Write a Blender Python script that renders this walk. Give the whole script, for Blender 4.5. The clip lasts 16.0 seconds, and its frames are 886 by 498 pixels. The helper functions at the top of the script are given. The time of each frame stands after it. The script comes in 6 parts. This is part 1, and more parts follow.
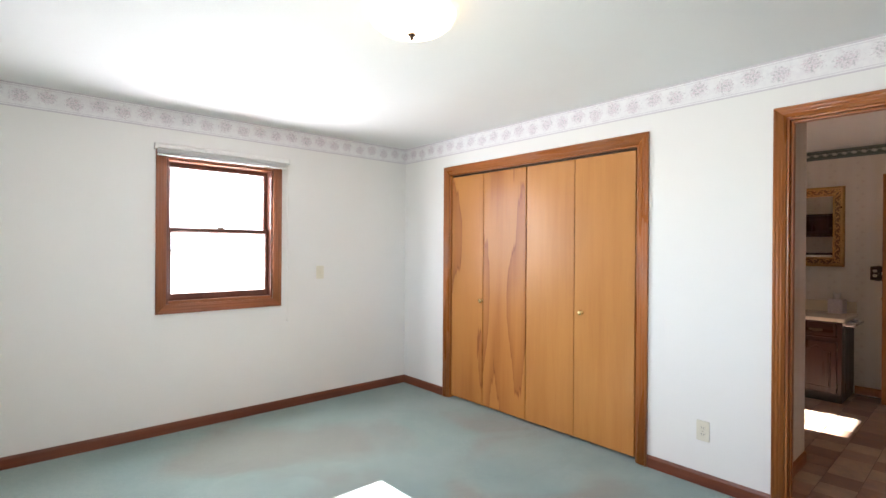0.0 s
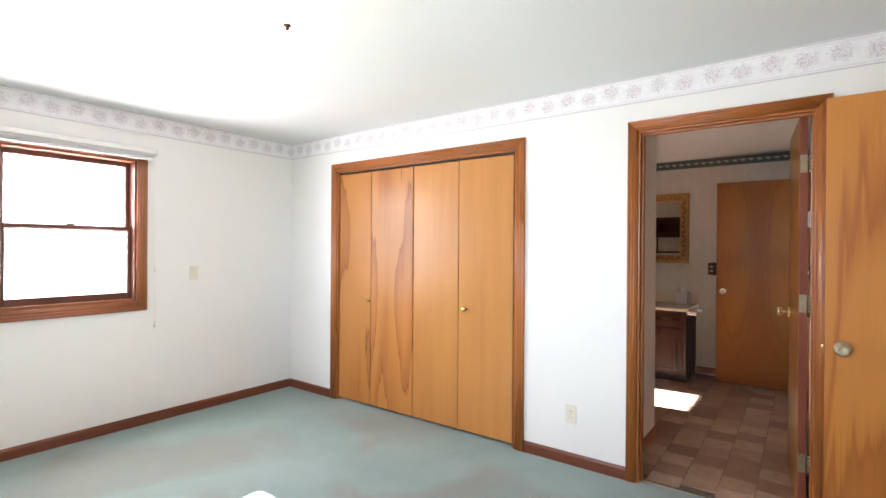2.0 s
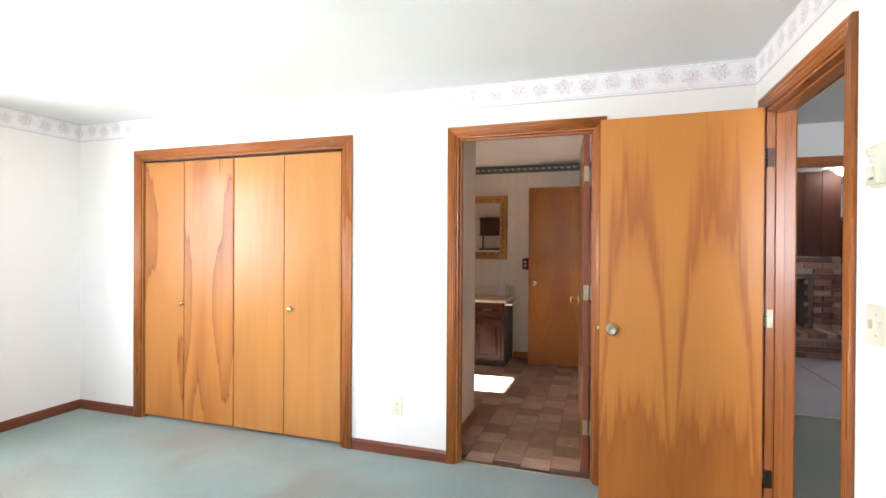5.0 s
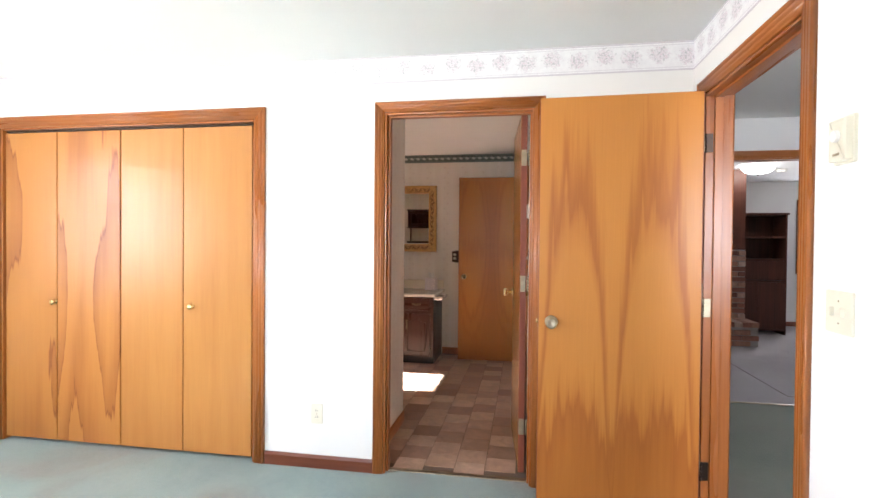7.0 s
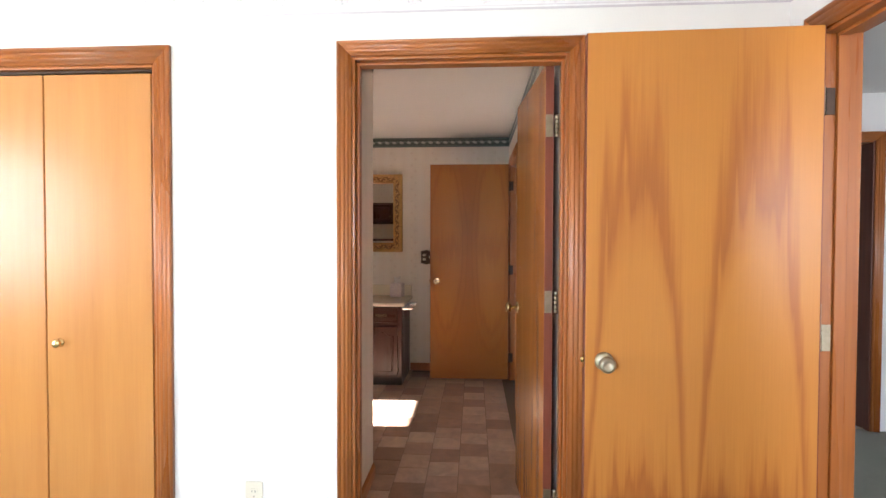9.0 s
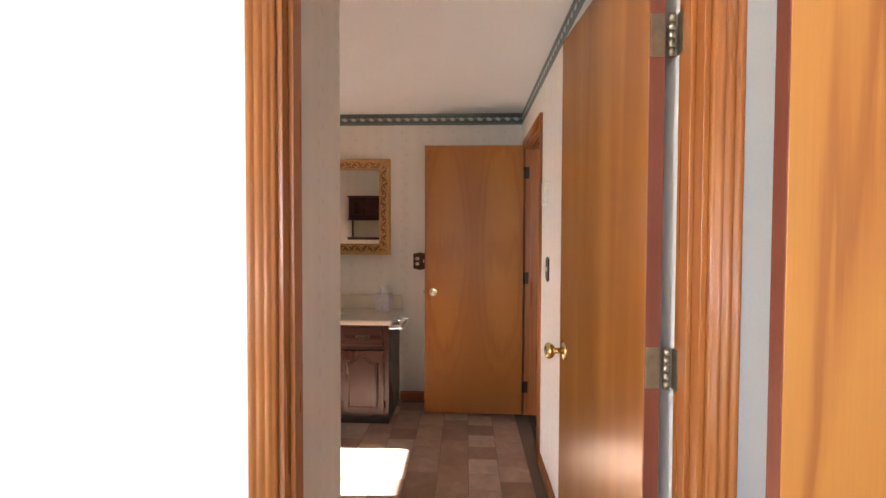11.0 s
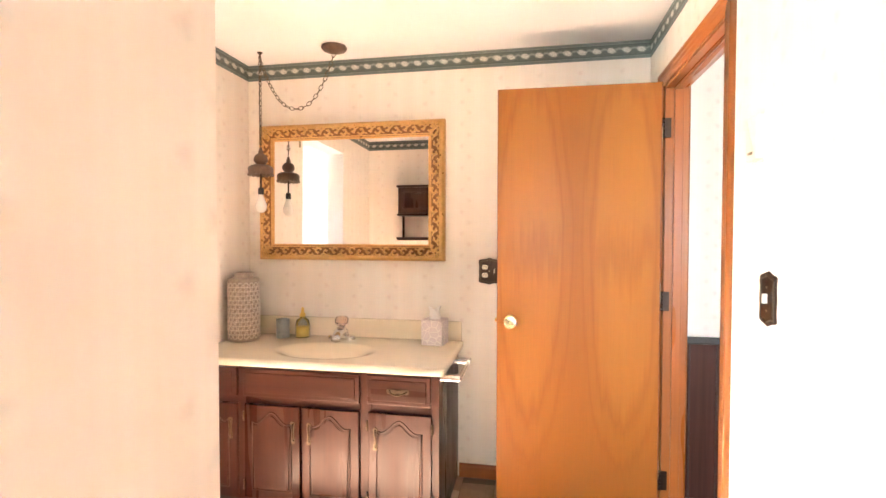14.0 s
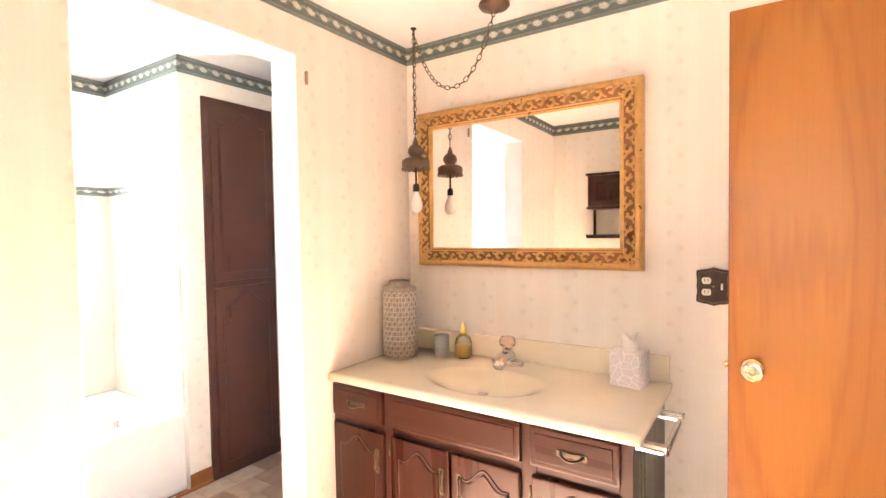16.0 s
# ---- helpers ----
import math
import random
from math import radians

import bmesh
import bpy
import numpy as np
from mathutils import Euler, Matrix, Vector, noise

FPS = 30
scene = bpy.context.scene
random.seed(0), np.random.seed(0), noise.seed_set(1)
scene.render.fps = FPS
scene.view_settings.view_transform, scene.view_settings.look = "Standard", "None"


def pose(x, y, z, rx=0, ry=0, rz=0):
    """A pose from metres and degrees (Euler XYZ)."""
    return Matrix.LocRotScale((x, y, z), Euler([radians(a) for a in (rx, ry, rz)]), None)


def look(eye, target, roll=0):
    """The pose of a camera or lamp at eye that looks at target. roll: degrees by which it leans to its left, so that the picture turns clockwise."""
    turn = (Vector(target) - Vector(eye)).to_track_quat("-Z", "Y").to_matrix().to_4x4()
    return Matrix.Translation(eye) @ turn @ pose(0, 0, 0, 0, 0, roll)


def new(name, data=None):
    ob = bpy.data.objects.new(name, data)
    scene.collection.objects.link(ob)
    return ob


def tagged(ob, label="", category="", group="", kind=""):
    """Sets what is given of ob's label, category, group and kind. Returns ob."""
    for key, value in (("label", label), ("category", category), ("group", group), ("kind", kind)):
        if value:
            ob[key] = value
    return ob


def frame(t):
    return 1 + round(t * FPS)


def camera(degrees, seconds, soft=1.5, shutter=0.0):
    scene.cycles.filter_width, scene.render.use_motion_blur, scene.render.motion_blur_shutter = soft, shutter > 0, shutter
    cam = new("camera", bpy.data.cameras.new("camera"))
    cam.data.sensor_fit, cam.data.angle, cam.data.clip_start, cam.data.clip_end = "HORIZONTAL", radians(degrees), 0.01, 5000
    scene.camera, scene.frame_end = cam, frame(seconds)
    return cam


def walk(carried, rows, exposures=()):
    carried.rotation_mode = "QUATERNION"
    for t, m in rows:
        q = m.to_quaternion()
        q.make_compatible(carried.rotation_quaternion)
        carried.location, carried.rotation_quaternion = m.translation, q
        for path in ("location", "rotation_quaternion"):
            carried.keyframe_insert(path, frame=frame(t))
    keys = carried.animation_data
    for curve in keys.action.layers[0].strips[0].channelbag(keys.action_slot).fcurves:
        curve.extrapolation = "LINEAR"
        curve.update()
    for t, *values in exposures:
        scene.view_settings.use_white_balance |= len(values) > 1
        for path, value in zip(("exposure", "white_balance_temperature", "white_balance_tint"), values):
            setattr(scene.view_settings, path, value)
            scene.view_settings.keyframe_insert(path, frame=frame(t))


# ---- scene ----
cam = camera(84.4, 16.0)
PATH = [
    (0, (0.325, 0.205, 1.362), (1.649, 1.704, 1.359), 0.4),
    (0.5, (0.34, 0.19, 1.36), (1.743, 1.616, 1.356), 0.4),
    (1, (0.356, 0.175, 1.358), (1.83, 1.527, 1.355), 0.4),
    (1.5, (0.363, 0.162, 1.36), (1.908, 1.432, 1.355), 0.4),
    (2, (0.366, 0.146, 1.358), (1.974, 1.334, 1.355), 0.4),
    (2.5, (0.37, 0.13, 1.354), (2.039, 1.232, 1.352), 0.3),
    (3, (0.383, 0.107, 1.35), (2.107, 1.121, 1.349), 0.3),
    (3.5, (0.391, 0.094, 1.348), (2.168, 1.012, 1.346), 0.4),
    (4, (0.406, 0.076, 1.361), (2.226, 0.904, 1.352), 0.3),
    (4.5, (0.399, 0.071, 1.36), (2.263, 0.795, 1.352), 0.3),
    (5, (0.4, 0.056, 1.361), (2.301, 0.677, 1.351), 0.3),
    (7.5, (0.823, 0.214, 1.313), (2.804, 0.483, 1.289), 0.4),
    (8, (1.035, 0.308, 1.314), (3.024, 0.519, 1.292), 0.2),
    (10.5, (2.12, 0.537, 1.399), (4.118, 0.616, 1.326), 0.3),
    (11, (2.378, 0.551, 1.377), (4.375, 0.647, 1.317), 0.2),
    (11.5, (2.613, 0.583, 1.365), (4.61, 0.69, 1.308), 0.1),
    (12, (2.86, 0.611, 1.363), (4.856, 0.728, 1.304), 0.3),
    (12.5, (3.088, 0.641, 1.359), (5.083, 0.771, 1.3), 0.2),
    (13, (3.325, 0.672, 1.352), (5.318, 0.821, 1.295), 0.2),
    (13.5, (3.502, 0.685, 1.356), (5.494, 0.861, 1.3), 0.1),
    (14, (3.702, 0.695, 1.345), (5.669, 1.058, 1.294), 0.1),
    (14.5, (3.904, 0.692, 1.379), (5.8, 1.324, 1.303), -0.4),
    (15, (4.042, 0.724, 1.376), (5.863, 1.548, 1.307), -0.5),
    (15.5, (4.18, 0.767, 1.364), (5.921, 1.749, 1.293), -0.7),
    (16, (4.278, 0.771, 1.377), (5.948, 1.87, 1.309), -0.9),
]
EXPOSURES = [(0.0, 4.4, 6250, 13), (1.5, 4.6, 6250, 13), (3.5, 5.05, 6250, 13), (8.0, 5.2, 6250, 13), (10.5, 5.2, 6250, 13), (11.0, 5.4, 6250, 13), (12.0, 6.5, 6300, 12), (13.5, 7.1, 6450, 9), (14.5, 7.3, 6400, 9), (16.0, 7.35, 6350, 10)]
walk(cam, [(t, look(eye, target, roll)) for t, eye, target, roll in PATH], EXPOSURES)

# ---- world, sun, large lights ----
SUN_ELEV = math.atan2(0.97, 1.60)
world = bpy.data.worlds.new("world")
scene.world = world
world.use_nodes = True
wn = world.node_tree
sky = wn.nodes.new("ShaderNodeTexSky")
sky.sky_type, sky.sun_disc = "NISHITA", False
sky.sun_elevation, sky.sun_rotation = SUN_ELEV, radians(-2)
sky.dust_density, sky.air_density = 0.0, 0.45
wn.links.new(sky.outputs["Color"], wn.nodes["Background"].inputs["Color"])
wn.nodes["Background"].inputs["Strength"].default_value = 0.05

sun_data = bpy.data.lights.new("sun", "SUN")
sun_data.energy, sun_data.angle, sun_data.color = 4.2, radians(0.6), (1.0, 0.965, 0.91)
sun = new("sun", sun_data)
sun.matrix_world = look((0, 0, 0), (0.04, -1.60, -0.97))


def window_light(name, eye, target, w, h, power, colour=(0.98, 0.97, 1.0)):
    d = bpy.data.lights.new(name, "AREA")
    d.shape, d.size, d.size_y, d.energy, d.color = "RECTANGLE", w, h, power, colour
    ob = new(name, d)
    ob.matrix_world = look(eye, target)
    return ob


window_light("window_sky_light", (1.54, 4.31, 1.48), (1.54, 0, 1.3), 0.70, 1.02, 2.9)
window_light("window_sky_light", (5.08, 4.31, 1.66), (5.20, 0, 1.4), 0.58, 0.76, 0.06)
window_light("window_sky_light", (9.60, -4.65, 1.48), (0, -4.65, 1.2), 0.68, 1.02, 1.6)
window_light("window_sky_light", (-0.37, 1.50, 1.48), (3, 1.50, 1.2), 1.5, 1.02, 1.4)
# Added daylight from an unseen hall window, to brighten the hall.
window_light("window_sky_light", (-0.37, -1.90, 1.48), (3, -1.90, 0.8), 0.9, 1.02, 2.5)


def bulb_light(name, at, power, size, colour):
    d = bpy.data.lights.new(name, "POINT")
    d.energy, d.shadow_soft_size, d.color = power, size, colour
    ob = new(name, d)
    ob.location = at
    return ob


WARM = (1.0, 0.78, 0.52)
bulb_light("lamp_bulb_light", (1.57, 1.82, 2.30), 0.10, 0.04, WARM)
bulb_light("lamp_bulb_light", (7.65, -2.86, 2.30), 0.4, 0.04, (1.0, 0.9, 0.78))


# ---- materials ----
def rgb(r, g, b):
    return (r, g, b, 1.0)


def material(name, roughness=0.6, metallic=0.0, colour=(0.8, 0.8, 0.8)):
    m = bpy.data.materials.new(name)
    m.use_nodes = True
    b = m.node_tree.nodes["Principled BSDF"]
    b.inputs["Roughness"].default_value = roughness
    b.inputs["Metallic"].default_value = metallic
    b.inputs["Base Color"].default_value = rgb(*colour)
    return m


class Nodes:
    """Short hand for wiring one material."""

    def __init__(self, m):
        self.t = m.node_tree
        self.b = self.t.nodes["Principled BSDF"]

    def add(self, kind):
        return self.t.nodes.new(kind)

    def link(self, a, b):
        self.t.links.new(a, b)

    def coords(self, scale=(1, 1, 1), which="Object", offset=None):
        c = self.add("ShaderNodeTexCoord")
        mp = self.add("ShaderNodeMapping")
        mp.inputs["Scale"].default_value = scale
        src = c.outputs[which]
        self.link(src, mp.inputs["Vector"])
        if offset is not None:
            self.link(offset, mp.inputs["Location"])
        return mp.outputs["Vector"]

    def noise(self, vec, scale, detail=3.0, rough=0.55, distortion=0.0):
        n = self.add("ShaderNodeTexNoise")
        n.inputs["Scale"].default_value, n.inputs["Detail"].default_value = scale, detail
        n.inputs["Roughness"].default_value, n.inputs["Distortion"].default_value = rough, distortion
        self.link(vec, n.inputs["Vector"])
        return n.outputs["Fac"]

    def ramp(self, fac, stops, ease="LINEAR"):
        n = self.add("ShaderNodeValToRGB")
        n.color_ramp.interpolation = ease
        e = n.color_ramp.elements
        while len(e) < len(stops):
            e.new(0.5)
        for el, (p, c) in zip(e, stops):
            el.position, el.color = p, rgb(*c) if isinstance(c, tuple) else rgb(c, c, c)
        self.link(fac, n.inputs["Fac"])
        return n.outputs["Color"]

    def calc(self, op, a, b=0.0, c=0.0):
        n = self.add("ShaderNodeMath")
        n.operation = op
        for i, v in enumerate((a, b, c)):
            if isinstance(v, (int, float)):
                n.inputs[i].default_value = v
            else:
                self.link(v, n.inputs[i])
        return n.outputs[0]

    def mix(self, fac, a, b, blend="MIX"):
        n = self.add("ShaderNodeMix")
        n.data_type, n.blend_type = "RGBA", blend
        for sock, v in ((n.inputs[0], fac), (n.inputs[6], a), (n.inputs[7], b)):
            if isinstance(v, (int, float)):
                sock.default_value = v
            elif isinstance(v, tuple):
                sock.default_value = rgb(*v)
            else:
                self.link(v, sock)
        return n.outputs[2]

    def split(self, vec):
        n = self.add("ShaderNodeSeparateXYZ")
        self.link(vec, n.inputs[0])
        return n.outputs

    def random_offset(self, size=20.0):
        o = self.add("ShaderNodeObjectInfo")
        n = self.add("ShaderNodeCombineXYZ")
        for i, k in enumerate((1.0, 1.7, 2.3)):
            self.link(self.calc("MULTIPLY", o.outputs["Random"], size * k), n.inputs[i])
        return n.outputs[0]

    def colour(self, v):
        self.link(v, self.b.inputs["Base Color"])

    def rough(self, v):
        self.link(v, self.b.inputs["Roughness"])

    def bump(self, height, strength=0.2, distance=0.002):
        n = self.add("ShaderNodeBump")
        n.inputs["Strength"].default_value, n.inputs["Distance"].default_value = strength, distance
        self.link(height, n.inputs["Height"])
        self.link(n.outputs["Normal"], self.b.inputs["Normal"])


def veneer(name, light, mid, dark, figure="flames", roughness=0.25, across="Y", centres=(), shine=0.42):
    """Rotary-cut door veneer over fine vertical pores; across: the axis over the leaf's width. figure:
    'arches' two book-matched tongues with frayed tips, 'ovals' two long faint lenses, 'flames' free contours, 'bands' broad soft bands, 'plain' faint streaks."""
    m = material(name, roughness)
    n = Nodes(m)
    off = n.random_offset(30)
    flat = across == "X"
    pick = lambda w, t, h: (w, t, h) if flat else (t, w, h)
    fray = n.noise(n.coords(pick(38.0, 5.0, 1.5), offset=off), 1.0, 2.5, 0.6)
    fine = n.noise(n.coords(pick(260.0, 120.0, 4.0), offset=off), 1.0, 2.0, 0.6)
    streak = n.noise(n.coords(pick(22.0, 8.0, 0.7), offset=off), 1.0, 3.0, 0.6)
    warp = n.noise(n.coords(pick(3.2, 1.0, 1.1), offset=off), 1.0, 2.0, 0.5, 0.3)
    x, y, z = n.split(n.coords())
    w = x if flat else y
    if figure in ("arches", "ovals"):
        half = (centres[0] + centres[1]) / 2
        from_middle = n.calc("ABSOLUTE", n.calc("SUBTRACT", w, half))
        u = n.calc("SUBTRACT", from_middle, (centres[1] - centres[0]) / 2)
        u = n.calc("ADD", u, n.calc("MULTIPLY", n.calc("SUBTRACT", warp, 0.5), 0.05))
        uu = n.calc("MULTIPLY", u, u)
    frayed = n.calc("SUBTRACT", fray, 0.5)
    if figure == "arches":
        rise = n.calc("SUBTRACT", z, n.calc("SUBTRACT", 1.42, n.calc("MULTIPLY", uu, n.calc("ADD", 12.0, n.calc("MULTIPLY", uu, 900.0)))))
        rise = n.calc("ADD", rise, n.calc("MULTIPLY", n.calc("SUBTRACT", warp, 0.5), 0.14))
        room = n.calc("MINIMUM", 1.0, n.calc("MAXIMUM", 0.12, n.calc("ADD", n.calc("MULTIPLY", rise, 4.0), 0.3)))
        v = n.calc("SUBTRACT", rise, n.calc("MULTIPLY", n.calc("MULTIPLY", frayed, room), 1.15))
        upper = n.ramp(n.calc("ADD", v, 0.2), [(0.06, 0.0), (0.18, 0.36), (0.26, 0.72), (0.40, 0.62), (0.54, 0.40), (0.66, 0.16), (0.80, 0.0)])
        low = n.calc("SUBTRACT", z, n.calc("SUBTRACT", 0.52, n.calc("MULTIPLY", uu, 5.0)))
        low = n.calc("SUBTRACT", low, n.calc("MULTIPLY", frayed, 0.75))
        lower = n.ramp(n.calc("ADD", low, 0.5), [(0.10, 0.45), (0.34, 0.60), (0.46, 0.75), (0.56, 0.25), (0.68, 0.0)])
        depth = n.calc("MAXIMUM", upper, lower)
    elif figure == "ovals":
        h = n.calc("DIVIDE", n.calc("SUBTRACT", z, 1.27), 0.80)
        r = n.calc("ADD", n.calc("DIVIDE", uu, 0.0225), n.calc("MULTIPLY", h, h))
        r = n.calc("ADD", r, n.calc("MULTIPLY", frayed, 0.62))
        ring = n.ramp(n.calc("MULTIPLY", r, 0.4), [(0.08, 0.0), (0.30, 0.14), (0.39, 0.58), (0.46, 0.36), (0.55, 0.40), (0.61, 0.60), (0.70, 0.46), (0.9, 0.50)])
        belt = n.ramp(n.calc("ABSOLUTE", n.calc("SUBTRACT", n.calc("ADD", z, n.calc("MULTIPLY", frayed, 0.5)), 1.27)), [(0.0, 0.38), (0.05, 0.30), (0.16, 0.0)])
        depth = n.calc("MAXIMUM", ring, belt)
    elif figure == "flames":
        field = n.noise(n.coords(pick(3.6, 1.0, 0.58), offset=off), 1.0, 1.0, 0.4, 0.2)
        frayed = n.calc("SUBTRACT", n.noise(n.coords(pick(15.0, 4.0, 1.1), offset=off), 1.0, 3.0, 0.55), 0.5)
        v = n.calc("FRACT", n.calc("ADD", n.calc("MULTIPLY", field, 3.6), n.calc("MULTIPLY", frayed, 0.85)))
        depth = n.ramp(v, [(0.0, 1.0), (0.035, 0.62), (0.20, 0.50), (0.42, 0.22), (0.62, 0.05), (0.955, 0.0), (0.985, 0.7), (1.0, 1.0)])
    elif figure == "bands":
        depth = n.ramp(n.noise(n.coords(pick(7.0, 2.0, 0.45), offset=off), 1.0, 2.0, 0.5, 0.2), [(0.34, 0.0), (0.50, 0.35), (0.66, 0.85)])
    else:
        depth = n.ramp(n.noise(n.coords(pick(9.0, 3.0, 0.8), offset=off), 1.0, 3.0, 0.6), [(0.40, 0.0), (0.75, 0.6)])
    depth = n.calc("ADD", depth, n.calc("MULTIPLY", n.calc("SUBTRACT", streak, 0.5), 0.13))
    base = n.ramp(depth, [(0.0, light), (0.5, mid), (1.0, dark)])
    broad = n.noise(n.coords((1.2, 1.2, 0.5), offset=off), 1.3, 2.0)
    base = n.mix(1.0, base, n.ramp(broad, [(0.05, (0.86, 0.83, 0.80)), (0.95, (1.08, 1.08, 1.08))], "EASE"), "MULTIPLY")
    base = n.mix(1.0, base, n.ramp(fine, [(0.25, 0.955), (0.7, 1.025)]), "MULTIPLY")
    n.colour(base)
    n.rough(n.calc("ADD", roughness - 0.03, n.calc("MULTIPLY", fine, 0.06)))
    n.b.inputs["Specular IOR Level"].default_value = shine
    n.bump(fine, 0.07, 0.001)
    return m


def streaked(name, light, dark, along="Z", roughness=0.35, scale=1.0):
    """Straight-grained solid wood."""
    m = material(name, roughness)
    n = Nodes(m)
    long, short = 1.5 * scale, 60.0 * scale
    sc = {"X": (long, short, short), "Y": (short, long, short), "Z": (short, short, long)}[along]
    sc2 = tuple(v * 0.2 if v > 10 else v * 0.6 for v in sc)
    off = n.random_offset(12)
    g = n.noise(n.coords(sc, offset=off), 1.0, 3.0, 0.6)
    w = n.noise(n.coords(sc2, offset=off), 1.0, 2.0, 0.5)
    v = n.calc("ADD", n.calc("MULTIPLY", g, 0.55), n.calc("MULTIPLY", w, 0.45))
    n.colour(n.ramp(v, [(0.3, dark), (0.68, light)]))
    n.rough(n.ramp(w, [(0.3, roughness - 0.06), (0.8, roughness + 0.12)]))
    n.bump(g, 0.12, 0.001)
    return m


def plaster(name, colour, roughness=0.75, relief=0.25, size=160.0):
    m = material(name, roughness)
    n = Nodes(m)
    vec = n.coords()
    big = n.noise(vec, 1.1, 3.0)
    c = n.mix(n.ramp(big, [(0.3, 0.0), (0.75, 1.0)]), tuple(v * 0.965 for v in colour), colour)
    n.colour(c)
    n.bump(n.noise(vec, size, 3.0), relief, 0.002)
    return m


def carpet(name, a, b, stain):
    m = material(name, 0.95)
    n = Nodes(m)
    vec = n.coords()
    big = n.noise(vec, 1.6, 4.0, 0.6, 0.4)
    fine = n.noise(vec, 210.0, 3.0, 0.7)
    mid = n.noise(vec, 28.0, 3.0, 0.6)
    base = n.mix(n.ramp(big, [(0.38, 0.0), (0.62, 1.0)]), a, b)
    base = n.mix(n.ramp(n.noise(vec, 0.9, 3.0, 0.5, 0.8), [(0.50, 0.0), (0.64, 0.75)]), base, stain)
    base = n.mix(1.0, base, n.ramp(fine, [(0.25, 0.72), (0.75, 1.12)]), "MULTIPLY")
    base = n.mix(1.0, base, n.ramp(mid, [(0.3, 0.93), (0.7, 1.04)]), "MULTIPLY")
    n.colour(base)
    n.b.inputs["Sheen Weight"].default_value = 0.25
    n.bump(fine, 0.9, 0.006)
    return m


def wallpaper(name, colour):
    """Cream paper with soft vertical stripes and sparse faded rose sprigs."""
    m = material(name, 0.6)
    n = Nodes(m)
    vec = n.coords()
    x, y, z = n.split(vec)
    run = n.calc("ADD", x, y)
    stripe = n.calc("PINGPONG", n.calc("MULTIPLY", run, 9.0), 0.5)
    fine = n.calc("PINGPONG", n.calc("MULTIPLY", run, 46.0), 0.5)
    tone = n.calc("ADD", n.calc("MULTIPLY", stripe, 1.3), n.calc("MULTIPLY", fine, 0.5))
    base = n.mix(n.ramp(tone, [(0.25, 0.0), (0.8, 1.0)]), tuple(v * c for v, c in zip(colour, (0.975, 0.965, 0.95))), colour)
    # small faded sprigs in upright columns
    column = n.calc("SUBTRACT", n.calc("FRACT", n.calc("MULTIPLY", run, 1.0 / 0.21)), 0.5)
    wander = n.calc("MULTIPLY", n.calc("SINE", n.calc("MULTIPLY", z, 52.0)), 0.10)
    across = n.calc("MULTIPLY", n.calc("SUBTRACT", column, wander), 0.21)
    upright = n.calc("MULTIPLY", n.calc("SUBTRACT", n.calc("FRACT", n.calc("MULTIPLY", z, 1.0 / 0.0605)), 0.5), 0.0605)
    d = n.calc("SQRT", n.calc("ADD", n.calc("MULTIPLY", across, across), n.calc("MULTIPLY", upright, upright)))
    blotch = n.noise(vec, 90.0, 3.0, 0.7)
    d = n.calc("ADD", d, n.calc("MULTIPLY", n.calc("SUBTRACT", blotch, 0.5), 0.016))
    mask = n.ramp(d, [(0.002, 0.21), (0.018, 0.0)])
    hue = n.ramp(n.noise(vec, 13.0, 1.0), [(0.42, (0.50, 0.30, 0.27)), (0.6, (0.42, 0.40, 0.32))])
    base = n.mix(mask, base, hue)
    big = n.noise(vec, 0.8, 3.0)
    base = n.mix(1.0, base, n.ramp(big, [(0.3, 0.93), (0.7, 1.0)]), "MULTIPLY")
    n.colour(base)
    n.bump(n.noise(vec, 120.0, 2.0), 0.12, 0.001)
    return m


